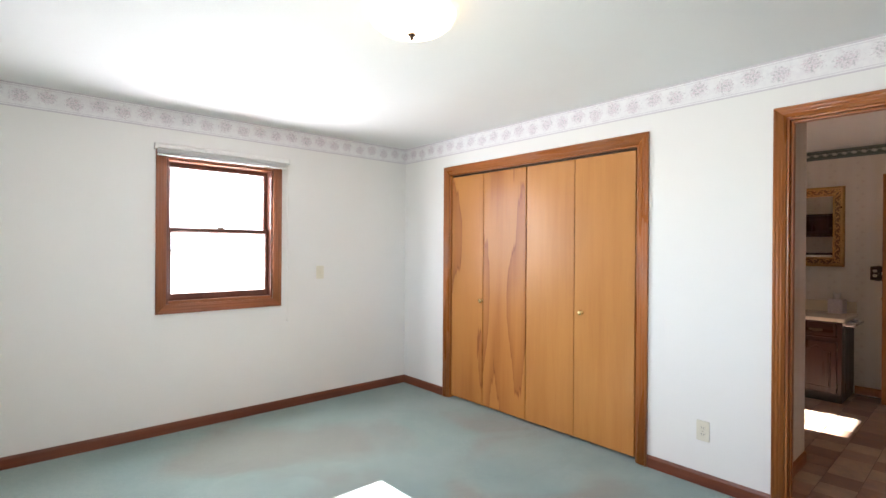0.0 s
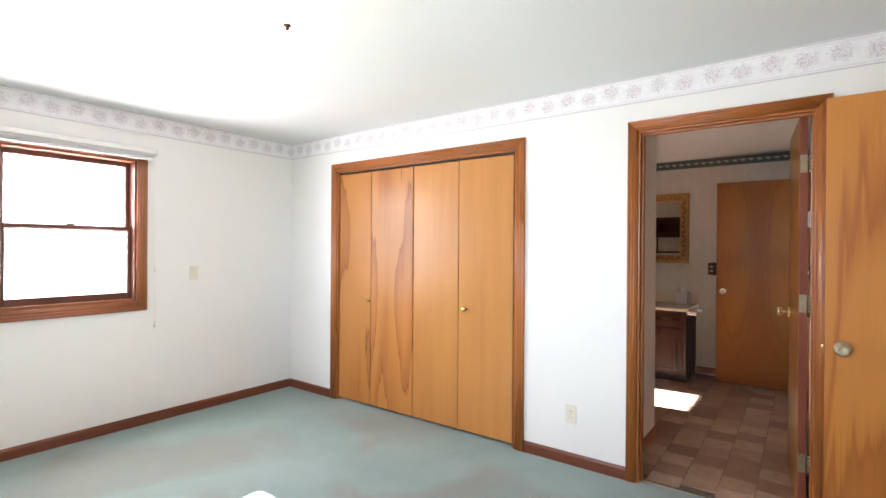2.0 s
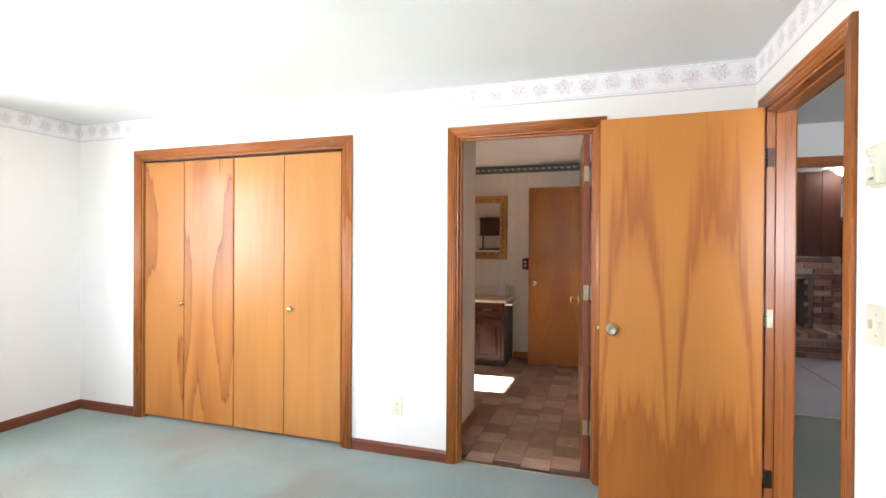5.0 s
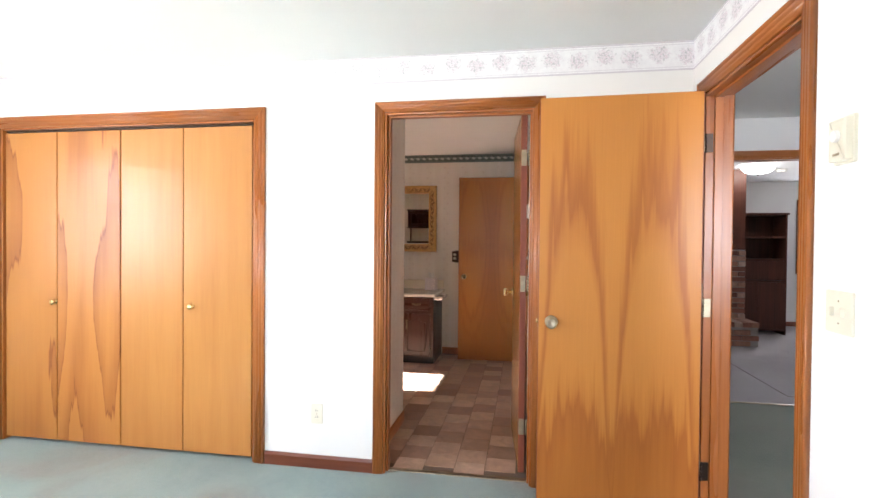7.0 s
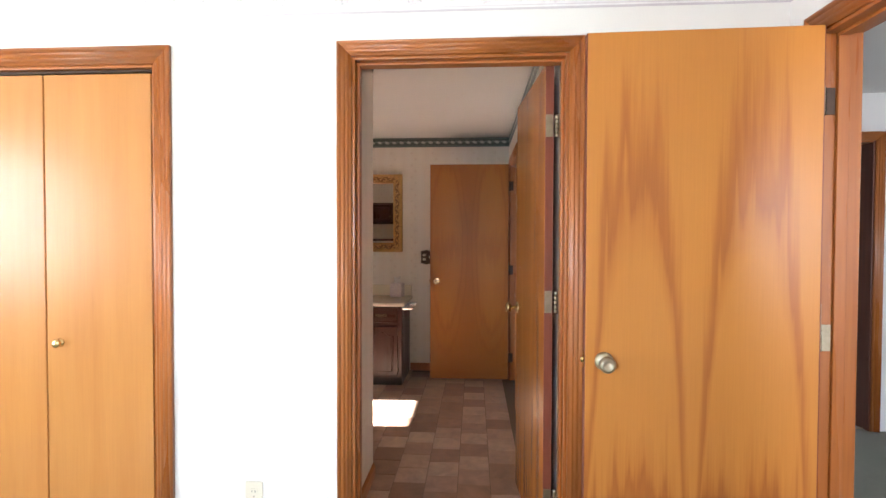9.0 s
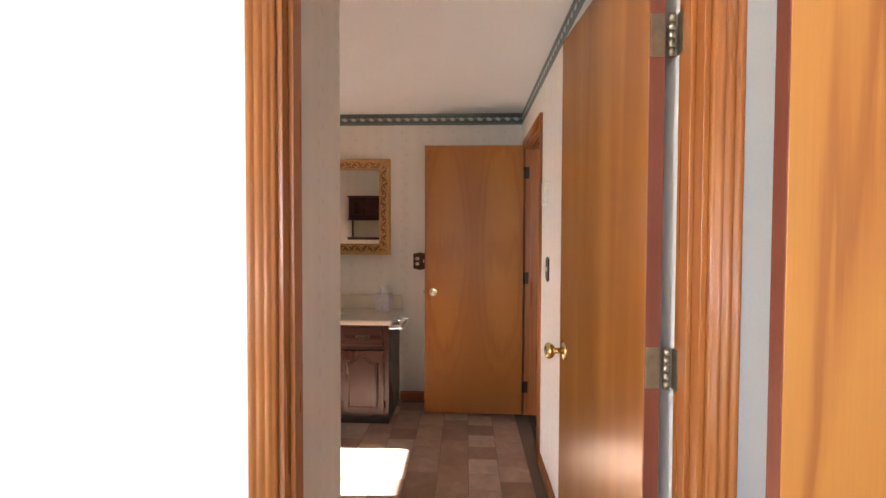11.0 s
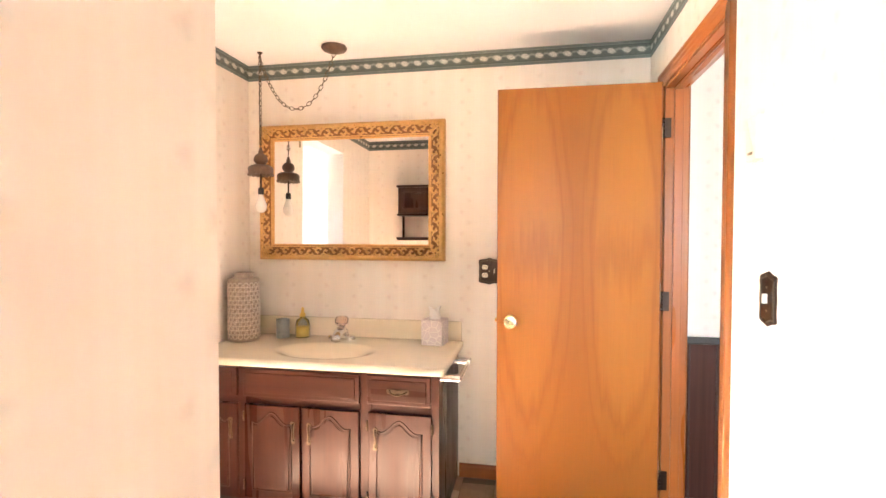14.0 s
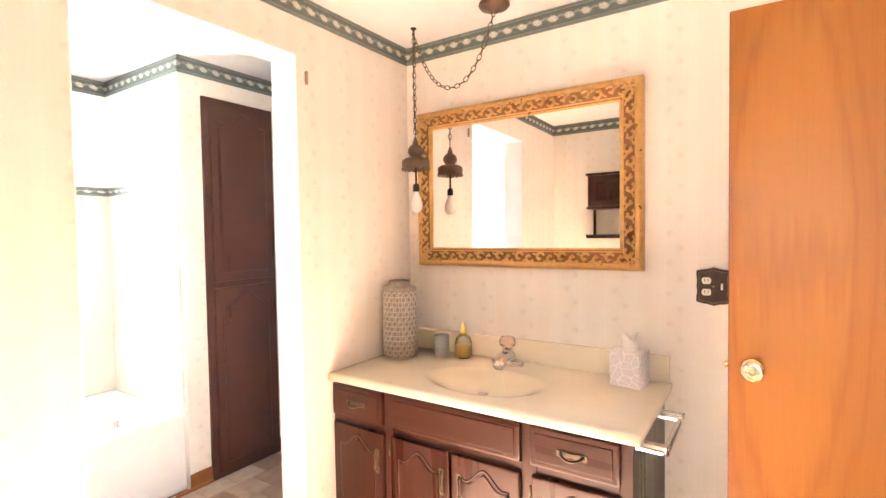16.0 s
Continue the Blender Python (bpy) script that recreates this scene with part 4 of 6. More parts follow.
# ---- windows ----
def double_hung(name, place, hole, label, along, single=False, leg=None):
    """A wooden double-hung window: lining, two sashes, panes, lock; depth runs out of the wall into the room."""
    a, b, z0, h = hole
    w = thing(name, place((a + b) / 2, z0, 0), label, "window", kind="structure")
    casing(w, place, a, b, h, along, z0, True, 1.0, leg)

    def bar(nm, s0, s1, p, q, d0, d1, mat, par=w, bev=0.003):
        lo, hi = place(s0, p, d0), place(s1, q, d1)
        part(nm, box(min(lo.x, hi.x), max(lo.x, hi.x), min(lo.y, hi.y), max(lo.y, hi.y), p, q, bev), mat, par)
    bar("jamb", a - 0.001, a + 0.016, z0, h, -0.159, 0.0, SASH)
    bar("jamb", b - 0.016, b + 0.001, z0, h, -0.159, 0.0, SASH)
    bar("head_jamb", a + 0.016, b - 0.016, h - 0.016, h + 0.001, -0.159, 0.0, along)
    bar("sill", a + 0.016, b - 0.016, z0 - 0.001, z0 + 0.022, -0.159, 0.004, along)
    mid = (z0 + h) / 2 + 0.012
    sashes = [("fixed_sash", z0 + 0.022, h - 0.016, -0.06)] if single else [("upper_sash", mid - 0.018, h - 0.016, -0.085), ("lower_sash", z0 + 0.022, mid + 0.018, -0.05)]
    for nm, p, q, d in sashes:
        s = thing_part(nm, w)
        l, r = a + 0.016, b - 0.016
        bar("stile", l, l + 0.028, p, q, d - 0.032, d, SASH, s)
        bar("stile", r - 0.028, r, p, q, d - 0.032, d, SASH, s)
        lowr = 0.028 if nm == "upper_sash" else 0.05
        topr = 0.036 if nm == "upper_sash" else 0.028
        bar("rail", l + 0.028, r - 0.028, p, p + lowr, d - 0.032, d, SASH, s)
        bar("rail", l + 0.028, r - 0.028, q - topr, q, d - 0.032, d, SASH, s)
        bar("pane", l + 0.026, r - 0.026, p + lowr - 0.004, q - topr + 0.004, d - 0.018, d - 0.014, GLASS, s, 0.0)
    if not single:
        bar("sash_lock", (a + b) / 2 - 0.025, (a + b) / 2 + 0.025, mid + 0.018, mid + 0.030, -0.075, -0.052, BRONZE)
    for o in w.children_recursive:
        if o.name.split(".")[0] == "pane":
            o.visible_shadow = False
    return w


def thing_part(name, parent):
    ob = new(name)
    ob.empty_display_size = 0.02
    ob.parent = parent
    ob.matrix_parent_inverse = parent_world(parent).inverted()
    return ob


double_hung("window_1", fy_(BY1), WIN, "orange-brown wooden double-hung window with bright panes", WINDOW_TRIM, False, WINDOW_TRIM_Z)
double_hung("window_2", fx_(9.475), LIV_WIN, "dark wooden double-hung living room window with bright panes", SASH, False, SASH)
double_hung("window_3", fy_(BY1), TUB_WIN, "small fixed wooden window above the tub", TRIM_X, True)
# window_5 is assumed and out of view; it only lets light into the hall
double_hung("window_5", fX(BX0), (-2.36, -1.44, 0.94, 2.005), "unseen wooden double-hung window added at the end of the hall", TRIM_Y)
double_hung("window_4", fX(BX0), (0.74, 2.26, 0.94, 2.005), "wide wooden double-hung window behind the walker", TRIM_Y)


def blind():
    """A mini blind drawn up to its headrail, with cord and wand."""
    b = thing("window_blind", (1.56, 4.16, 2.04), "white mini blind drawn up to its headrail above the window", "blind")
    y0 = BY1 - 0.019
    part("headrail", box(1.085, 2.072, y0 - 0.034, y0, 2.062, 2.095, 0.004), WHITE_PLASTIC, b)
    for k in range(7):
        z = 2.057 - 0.0042 * k
        bm = box(1.10, 2.055, y0 - 0.031, y0 - 0.004, z - 0.0012, z + 0.0012, 0.0)
        for v in bm.verts:
            v.co.z += 0.004 * math.sin(v.co.x * 6 + k) * (k / 7)
        part("slat", bm, WHITE_PLASTIC, b)
    part("bottom_rail", box(1.10, 2.055, y0 - 0.030, y0 - 0.005, 2.012, 2.024, 0.003), WHITE_PLASTIC, b)
    for x in (1.082, 2.070):
        part("bracket", box(x, x + 0.016, y0 - 0.038, y0 + 0.018, 2.056, 2.099, 0.003), WHITE_PLASTIC, b)
    part("cord", tube([(2.066, y0 - 0.02, 2.06), (2.069, y0 - 0.012, 1.7), (2.064, y0 - 0.01, 1.3), (2.072, y0 - 0.01, 0.80)], 0.0016), WHITE_PLASTIC, b)
    part("cord", tube([(2.058, y0 - 0.02, 2.06), (2.060, y0 - 0.014, 1.6), (2.076, y0 - 0.01, 1.20)], 0.0016), WHITE_PLASTIC, b)
    for x, z in ((2.076, 1.185), (2.072, 0.76)):
        part("tassel", lathe([(0.0, z - 0.028), (0.0075, z - 0.024), (0.006, z), (0.003, z + 0.018), (0.0, z + 0.02)], (x, y0 - 0.01, 0)), WHITE_PLASTIC, b)
    return b


blind()


# ---- plates on walls ----
def plate_outline(s, z, w, h, scallop=0.0):
    if not scallop:
        r, out = 0.004, []
        for cx, cz, a0 in ((1, 1, 0), (-1, 1, 90), (-1, -1, 180), (1, -1, 270)):
            for k in range(4):
                a = radians(a0 + 30 * k)
                out.append((s + cx * (w / 2 - r) + r * math.cos(a), z + cz * (h / 2 - r) + r * math.sin(a)))
        return out
    # an ogee outline: peaked ends, nipped corners and softly waved sides
    quarter = [(0.0, 1.0), (0.16, 0.955), (0.40, 0.90), (0.62, 0.86), (0.78, 0.865), (0.90, 0.84), (0.985, 0.80), (1.0, 0.72), (0.955, 0.62), (0.93, 0.46), (0.945, 0.26), (0.975, 0.10), (0.985, 0.0)]
    turn = quarter + [(u, -v) for u, v in reversed(quarter[:-1])]
    turn += [(-u, v) for u, v in reversed(turn[1:-1])]
    return [(s + u * w / 2, z + v * h / 2) for u, v in turn]


def wall_plate(name, place, s, z, w, h, mat, label, category, toggles=(), sockets=(), scallop=0.0, insert=None):
    p = thing(name, place(s, z, 0), label, category)
    part("plate", prism(plate_outline(s, z, w, h, scallop), place, 0.0, 0.006, 0.0025), mat, p)
    if scallop:
        part("raised_rim", tube([place(a, b, 0.0062) for a, b in plate_outline(s, z, w * 0.86, h * 0.86, scallop)], 0.0022, True, 6), OLD_BRASS, p, "worn brassy raised rim")
    ins = insert or mat
    for ts, tz in toggles:
        part("toggle", prism([(s + ts - 0.004, z + tz - 0.011), (s + ts + 0.004, z + tz - 0.011), (s + ts + 0.0032, z + tz + 0.013), (s + ts - 0.0032, z + tz + 0.013)], place, 0.006, 0.017, 0.0015), ins, p, "ivory toggle")
    for ts, tz in sockets:
        face = [(s + ts + 0.0165 * math.cos(2 * math.pi * k / 20), z + tz + max(-0.0125, min(0.0125, 0.0165 * math.sin(2 * math.pi * k / 20)))) for k in range(20)]
        f = part("socket", prism(face, place, 0.006, 0.008, 0.0006), ins, p, "ivory socket face")
        for dx in (-0.006, 0.006):
            part("slot", prism([(s + ts + dx - 0.0012, z + tz - 0.003), (s + ts + dx + 0.0012, z + tz - 0.003), (s + ts + dx + 0.0012, z + tz + 0.006), (s + ts + dx - 0.0012, z + tz + 0.006)], place, 0.008, 0.0084), BLACK, f)
    for tz in ((-0.0, ) if sockets else (-0.03, 0.03)):
        part("screw", prism([(s + 0.003 * math.cos(k), z + tz + 0.003 * math.sin(k)) for k in np.linspace(0, 5.5, 8)], place, 0.006, 0.0072), NICKEL, p)
    return p


wall_plate("light_switch", fy_(BY1), 2.384, 1.142, 0.07, 0.115, IVORY, "ivory single light switch on the white wall", "light switch", [(0, 0)])
wall_plate("wall_outlet", fx_(BX1), 1.322, 0.316, 0.07, 0.115, IVORY, "ivory duplex outlet on the white wall", "outlet", (), [(0, 0.019), (0, -0.019)])
wall_plate("light_switch", fY(BY0), 2.125, 1.14, 0.115, 0.115, IVORY, "ivory double light switch beside the hall doorway", "light switch", [(-0.023, 0), (0.023, 0)])
wall_plate("bath_outlet_plate", fx_(FX), 0.931, 1.155, 0.118, 0.148, BRONZE, "scalloped dark bronze plate with outlet and switch", "outlet", [(-0.028, 0)], [(0.024, 0.022), (0.024, -0.022)], 0.03, IVORY)
wall_plate("bath_switch_plate", fY(RY), 5.068, 1.188, 0.085, 0.14, BRONZE, "scalloped dark bronze switch plate on papered wall", "light switch", [(0, 0)], (), 0.04, IVORY)
wall_plate("bath_double_switch", fy_(JY), 3.604, 1.176, 0.125, 0.142, BRONZE, "scalloped dark bronze plate with two ivory toggles", "light switch", [(-0.024, 0), (0.024, 0)], (), 0.04, IVORY)


def thermostat(name, place, s, z, w, h, label, dial=True):
    p = thing(name, place(s, z, 0), label, "thermostat")
    part("base", prism(plate_outline(s, z, w, h), place, 0.0, 0.008, 0.002), IVORY, p)
    part("cover", prism(plate_outline(s, z, w * 0.86, h * 0.9), place, 0.008, 0.026, 0.006), IVORY, p)
    if dial:
        part("dial", prism([(s + 0.016 * math.cos(k), z + 0.01 + 0.016 * math.sin(k)) for k in np.linspace(0, 2 * math.pi, 18)[:-1]], place, 0.026, 0.036, 0.003), WHITE_PLASTIC, p)
    part("lever", prism([(s - 0.012, z - h * 0.33), (s + 0.012, z - h * 0.33), (s + 0.012, z - h * 0.28), (s - 0.012, z - h * 0.28)], place, 0.026, 0.029), NICKEL, p)
    return p


thermostat("thermostat", fY(BY0), 2.112, 1.60, 0.085, 0.125, "beige wall thermostat with a dial beside the doorway")
thermostat("timer_switch", fY(RY), 5.128, 1.605, 0.075, 0.13, "white heater control on the papered wall", False)
structure("trim_wall_hook", prism(plate_outline(5.694, 2.03, 0.012, 0.055), fy_(VY), 0.0, 0.010, 0.002), NICKEL, "small metal hook plate on the papered wall")


# ---- ceiling lamps ----
def dome_lamp(name, at, r, label, glass):
    l = thing(name, at, label, "ceiling lamp")
    x, y, z = at
    part("pan", lathe([(0.0, z), (r * 0.78, z), (r * 0.80, z - 0.014), (r * 0.74, z - 0.022), (0.0, z - 0.022)], (x, y, 0), seg=40), BRASS, l, "brass ceiling pan")
    prof = [(r, -0.026), (r * 0.995, -0.034), (r * 0.93, -0.058), (r * 0.78, -0.081), (r * 0.55, -0.098), (r * 0.28, -0.107), (0.012, -0.110)]
    inner = [(a * 0.97, h + 0.005) for a, h in reversed(prof)]
    shade = part("shade", lathe([(a, z + h) for a, h in prof + inner], (x, y, 0), seg=48), glass, l, "frosted glass dome, lit")
    part("finial", lathe([(0.0, z - 0.136), (0.005, z - 0.134), (0.009, z - 0.127), (0.006, z - 0.121), (0.016, z - 0.117), (0.017, z - 0.111), (0.0, z - 0.110)], (x, y, 0)), BRONZE, l, "dark bronze finial")
    shade.visible_shadow = False
    return l


dome_lamp("ceiling_lamp", (1.57, 1.82, TOP), 0.185, "lit frosted glass dome ceiling lamp with a bronze finial", LAMP_GLASS)
dome_lamp("living_ceiling_lamp", (7.65, -2.86, TOP), 0.19, "lit white glass dome lamp on the living room ceiling", LIVING_GLASS)
sd = thing("smoke_detector", (8.02, -3.32, TOP), "white round smoke detector on the living room ceiling", "smoke detector")
part("base", lathe([(0.0, TOP), (0.07, TOP), (0.07, TOP - 0.012), (0.0, TOP - 0.012)], (8.02, -3.32, 0)), WHITE_PLASTIC, sd)
part("cover", lathe([(0.0, TOP - 0.012), (0.062, TOP - 0.012), (0.058, TOP - 0.032), (0.045, TOP - 0.042), (0.0, TOP - 0.044)], (8.02, -3.32, 0)), WHITE_PLASTIC, sd)


# ---- vanity ----
def arch(y0, y1, z0, z1, rise, n=22):
    """A cathedral-topped outline."""
    out = [(y0, z0), (y1, z0)]
    for k in range(n + 1):
        t = k / n
        y = y1 + (y0 - y1) * t
        u = abs(2 * t - 1)
        lift = rise * (0.5 + 0.5 * math.cos(math.pi * min(1.0, u / 0.72)))
        dip = -rise * 0.12 * math.exp(-((u - 0.78) / 0.10) ** 2)
        out.append((y, z1 - rise + lift + dip))
    return out


def inset_poly(pts, cx, cz, d):
    out = []
    n = len(pts)
    for i in range(n):
        a, b, c = Vector(pts[i - 1]), Vector(pts[i]), Vector(pts[(i + 1) % n])
        e1, e2 = (b - a), (c - b)
        n1 = Vector((-e1.y, e1.x)).normalized() if e1.length > 1e-9 else Vector((0, 0))
        n2 = Vector((-e2.y, e2.x)).normalized() if e2.length > 1e-9 else n1
        m = (n1 + n2)
        m = m.normalized() if m.length > 1e-6 else n1
        if m.dot(Vector((cx, cz)) - b) < 0:
            m = -m
        out.append((b.x + m.x * d, b.y + m.y * d))
    return out


def bail_handle(parent, place, s, z, length, upright, d0, mat=None):
    """An antique brass pull: pierced backplate and a bail."""
    mat = mat or OLD_BRASS
    half = [(0.0, 0.0065), (0.14, 0.0075), (0.26, 0.0115), (0.33, 0.0085), (0.40, 0.0125), (0.46, 0.0105), (0.49, 0.0055), (0.5, 0.0)]
    right = [(u * length, v) for u, v in half] + [(u * length, -v) for u, v in reversed(half[:-1])]
    outline = right + [(-u, v) for u, v in reversed(right[1:-1])]
    p = part("handle", prism([(s + (b if upright else a), z + (a if upright else b)) for a, b in outline], place, d0, d0 + 0.003, 0.001), mat, parent, "antique metal pull")
    pts = []
    for k in range(13):
        t = k / 12
        a = (t - 0.5) * length * 0.7
        out = d0 + 0.004 + 0.020 * math.sin(math.pi * t) ** 0.5
        sag = -0.010 * math.sin(math.pi * t)
        pts.append(place(s + (a if not upright else sag), z + (sag if not upright else a), out))
    part("bail", tube(pts, 0.0040, seg=8), mat, p)
    for e in (-1, 1):
        a = e * length * 0.35
        c = place(s + (a if not upright else 0), z + (0 if not upright else a), d0)
        part("post", prism([(s + (a if not upright else 0) + 0.006 * math.cos(k), z + (0 if not upright else a) + 0.006 * math.sin(k)) for k in np.linspace(0, 2 * math.pi, 11)[:-1]], place, d0 + 0.002, d0 + 0.009, 0.002), mat, p)
    return p


def cabinet_door(parent, place, s0, s1, z0, z1, d0, handle_s, handle_z, mat=None, groove=None, rise=0.05):
    mat, groove = mat or WALNUT, groove or WALNUT_DEEP
    d = part("door", prism([(s0, z0), (s1, z0), (s1, z1), (s0, z1)], place, d0, d0 + 0.018, 0.006), mat, parent)
    m = 0.042
    outline = arch(s0 + m, s1 - m, z0 + m, z1 - m * 0.75, rise)
    cx, cz = (s0 + s1) / 2, (z0 + z1) / 2
    part("groove", tube([place(a, b, d0 + 0.0178) for a, b in outline], 0.0042, True, 6), groove, d, "dark routed groove")
    inner = inset_poly(outline, cx, cz, 0.014)
    part("raised_panel", prism(inner, place, d0 + 0.0175, d0 + 0.0225, 0.004), mat, d)
    if handle_s is not None:
        bail_handle(d, place, handle_s, handle_z, 0.105, True, d0 + 0.018, BRONZE if mat is LINEN else None)
    return d


def drawer_front(parent, place, s0, s1, z0, z1, d0, handle=True):
    d = part("drawer_front", prism([(s0, z0), (s1, z0), (s1, z1), (s0, z1)], place, d0, d0 + 0.018, 0.007), WALNUT_Y, parent)
    m = 0.02
    part("raised_panel", prism([(s0 + m, z0 + m), (s1 - m, z0 + m), (s1 - m, z1 - m), (s0 + m, z1 - m)], place, d0 + 0.0175, d0 + 0.021, 0.003), WALNUT_Y, d)
    if handle:
        bail_handle(d, place, (s0 + s1) / 2, (z0 + z1) / 2, 0.105, False, d0 + 0.0215)
    return d


def vanity():
    v = thing("vanity_cabinet", (6.08, 1.74, 0), "dark walnut vanity cabinet with arched doors and brass pulls", "vanity")
    f = 5.812
    bm = bmesh.new()
    box(f + 0.018, FX - 0.003, 1.102, 1.120, 0.085, 0.733, bm=bm)
    box(f + 0.018, FX - 0.003, 2.356, 2.373, 0.085, 0.733, bm=bm)
    box(f + 0.018, FX - 0.003, 1.120, 2.356, 0.085, 0.10, bm=bm)
    box(FX - 0.012, FX - 0.003, 1.120, 2.356, 0.10, 0.733, bm=bm)
    part("carcass", bm, WALNUT, v)
    part("toe_kick", box(f + 0.055, f + 0.07, 1.105, 2.373, 0.0, 0.086), BLACK, v, "black recessed toe kick")
    part("toe_side", box(f + 0.071, FX - 0.003, 1.105, 1.120, 0.0, 0.084), BLACK, v, "black toe kick side")
    for y0, y1 in ((1.100, 1.142), (1.413, 1.467), (2.040, 2.090), (2.345, 2.374)):
        part("stile", box(f, f + 0.018, y0, y1, 0.086, 0.733, 0.0015), WALNUT, v)
    for z0, z1 in ((0.086, 0.112), (0.545, 0.592), (0.708, 0.733)):
        for y0, y1 in ((1.142, 1.413), (1.467, 2.040), (2.090, 2.345)):
            part("rail", box(f + 0.0005, f + 0.0175, y0, y1, z0, z1, 0.001), WALNUT_Y, v)
    pl = fx_(f)
    drawer_front(v, pl, 2.083, 2.366, 0.585, 0.720, 0.0005)
    drawer_front(v, pl, 1.468, 2.048, 0.585, 0.720, 0.0005, False)
    drawer_front(v, pl, 1.136, 1.432, 0.585, 0.720, 0.0005)
    for y0, y1, hy in ((2.079, 2.362, 2.112), (1.759, 2.040, 1.792), (1.470, 1.748, 1.712), (1.133, 1.426, 1.390)):
        cabinet_door(v, pl, y0, y1, 0.102, 0.548, 0.0005, hy, 0.43)
    for y in (1.129, 1.430, 2.044):
        for z in (0.16, 0.49):
            part("hinge", lathe([(0.0, z - 0.022), (0.005, z - 0.022), (0.005, z + 0.022), (0.0, z + 0.022)], (f - 0.016, y, 0), seg=10), OLD_BRASS, v)
    return v


def worktop():
    """Cultured marble top with a moulded basin and splash."""
    w = thing("vanity_worktop", (6.12, 1.77, 0.73), "cream cultured marble vanity top with moulded oval basin", "worktop")
    x0, x1, y0, y1, z0, z1 = 5.776, FX - 0.002, 1.075, VY - 0.001, 0.734, 0.765
    nx, ny = 44, 84
    cx, cy, rx, ry = 6.03, 1.735, 0.175, 0.27
    bm = bmesh.new()
    grid = []
    for i in range(nx + 1):
        row = []
        for j in range(ny + 1):
            x, y = x0 + (x1 - x0) * i / nx, y0 + (y1 - y0) * j / ny
            r = math.hypot((x - cx) / rx, (y - cy) / ry)
            z = z1
            if r < 1:
                t = (1 - r)
                z -= 0.060 * (1 - (1 - min(1, t * 1.25)) ** 2) * (1 - math.exp(-t * 5))
            elif r < 1.12:
                z += 0.0
            e = min(x - x0, y - y0)
            if e < 0.008:
                z -= 0.004 * (1 - e / 0.008) ** 2
            row.append(bm.verts.new((x, y, z)))
        grid.append(row)
    for i in range(nx):
        for j in range(ny):
            bm.faces.new((grid[i][j], grid[i + 1][j], grid[i + 1][j + 1], grid[i][j + 1]))
    rim = [grid[i][0] for i in range(nx + 1)] + [grid[nx][j] for j in range(1, ny + 1)] + [grid[i][ny] for i in range(nx - 1, -1, -1)] + [grid[0][j] for j in range(ny - 1, 0, -1)]
    low = [bm.verts.new((v.co.x, v.co.y, z0)) for v in rim]
    for k in range(len(rim)):
        m = (k + 1) % len(rim)
        bm.faces.new((rim[k], rim[m], low[m], low[k]))
    part("top", bm, MARBLE, w)
    part("backsplash", box(FX - 0.022, FX - 0.002, 1.083, VY - 0.002, 0.764, 0.872, 0.005), MARBLE, w)
    part("drain", lathe([(0.0, 0.704), (0.02, 0.704), (0.022, 0.710), (0.016, 0.712), (0.0, 0.7115)], (cx, cy, 0)), CHROME, w, "chrome drain")
    return w


def faucet():
    f = thing("faucet", (6.300, 1.755, 0.765), "chrome single-handle basin faucet with a clear knob", "faucet")
    x, y, z = 6.300, 1.755, 0.764
    part("base_plate", prism([(y + 0.080 * math.cos(t), x + 0.034 * math.sin(t)) for t in np.linspace(0, 2 * math.pi, 33)[:-1]], lambda s, q, d: Vector((q, s, z + d)), 0.0, 0.024, 0.009), CHROME, f)
    part("body", lathe([(0.0, z + 0.016), (0.044, z + 0.016), (0.037, z + 0.042), (0.028, z + 0.066), (0.0, z + 0.065)], (x, y, 0)), CHROME, f)
    bm = bmesh.new()
    rings = []
    for k in range(9):
        t = k / 8
        px, pz = x - 0.135 * t, z + 0.046 - 0.022 * t ** 2 + 0.010 * math.sin(math.pi * t)
        w, h = 0.036 - 0.010 * t, 0.027 - 0.013 * t
        rings.append([bm.verts.new((px, y - 0.02 * t + w * math.cos(a), pz + h * math.sin(a))) for a in np.linspace(0, 2 * math.pi, 17)[:-1]])
    for a, b in zip(rings, rings[1:]):
        for k in range(16):
            bm.faces.new((a[k], a[(k + 1) % 16], b[(k + 1) % 16], b[k]))
    bm.faces.new(rings[0])
    bm.faces.new(rings[-1])
    part("spout", bm, CHROME, f)
    part("stem", lathe([(0.0, z + 0.062), (0.013, z + 0.062), (0.013, z + 0.078), (0.0, z + 0.078)], (x, y, 0)), CHROME, f)
    part("knob", lathe([(0.0, z + 0.076), (0.022, z + 0.077), (0.036, z + 0.092), (0.038, z + 0.112), (0.029, z + 0.129), (0.0, z + 0.134)], (x, y, 0), seg=12), SMOKY, f, "smoky clear faceted knob", soft=False)
    return f


def towel_bar():
    b = thing("towel_bar", (6.04, 1.06, 0.72), "clear acrylic towel bar with chrome posts on the vanity side", "towel bar")
    for x in (5.845, 6.15):
        part("post", box(x - 0.014, x + 0.014, 1.008, 1.101, 0.700, 0.728, 0.004), CHROME, b)
        part("end_cap", box(x - 0.018, x + 0.018, 1.097, 1.1015, 0.692, 0.736, 0.002), CHROME, b)
    part("bar", box(5.82, 6.175, 1.002, 1.020, 0.705, 0.723, 0.003), ACRYLIC, b, "clear square bar")
    return b


vanity()
worktop()
faucet()
towel_bar()


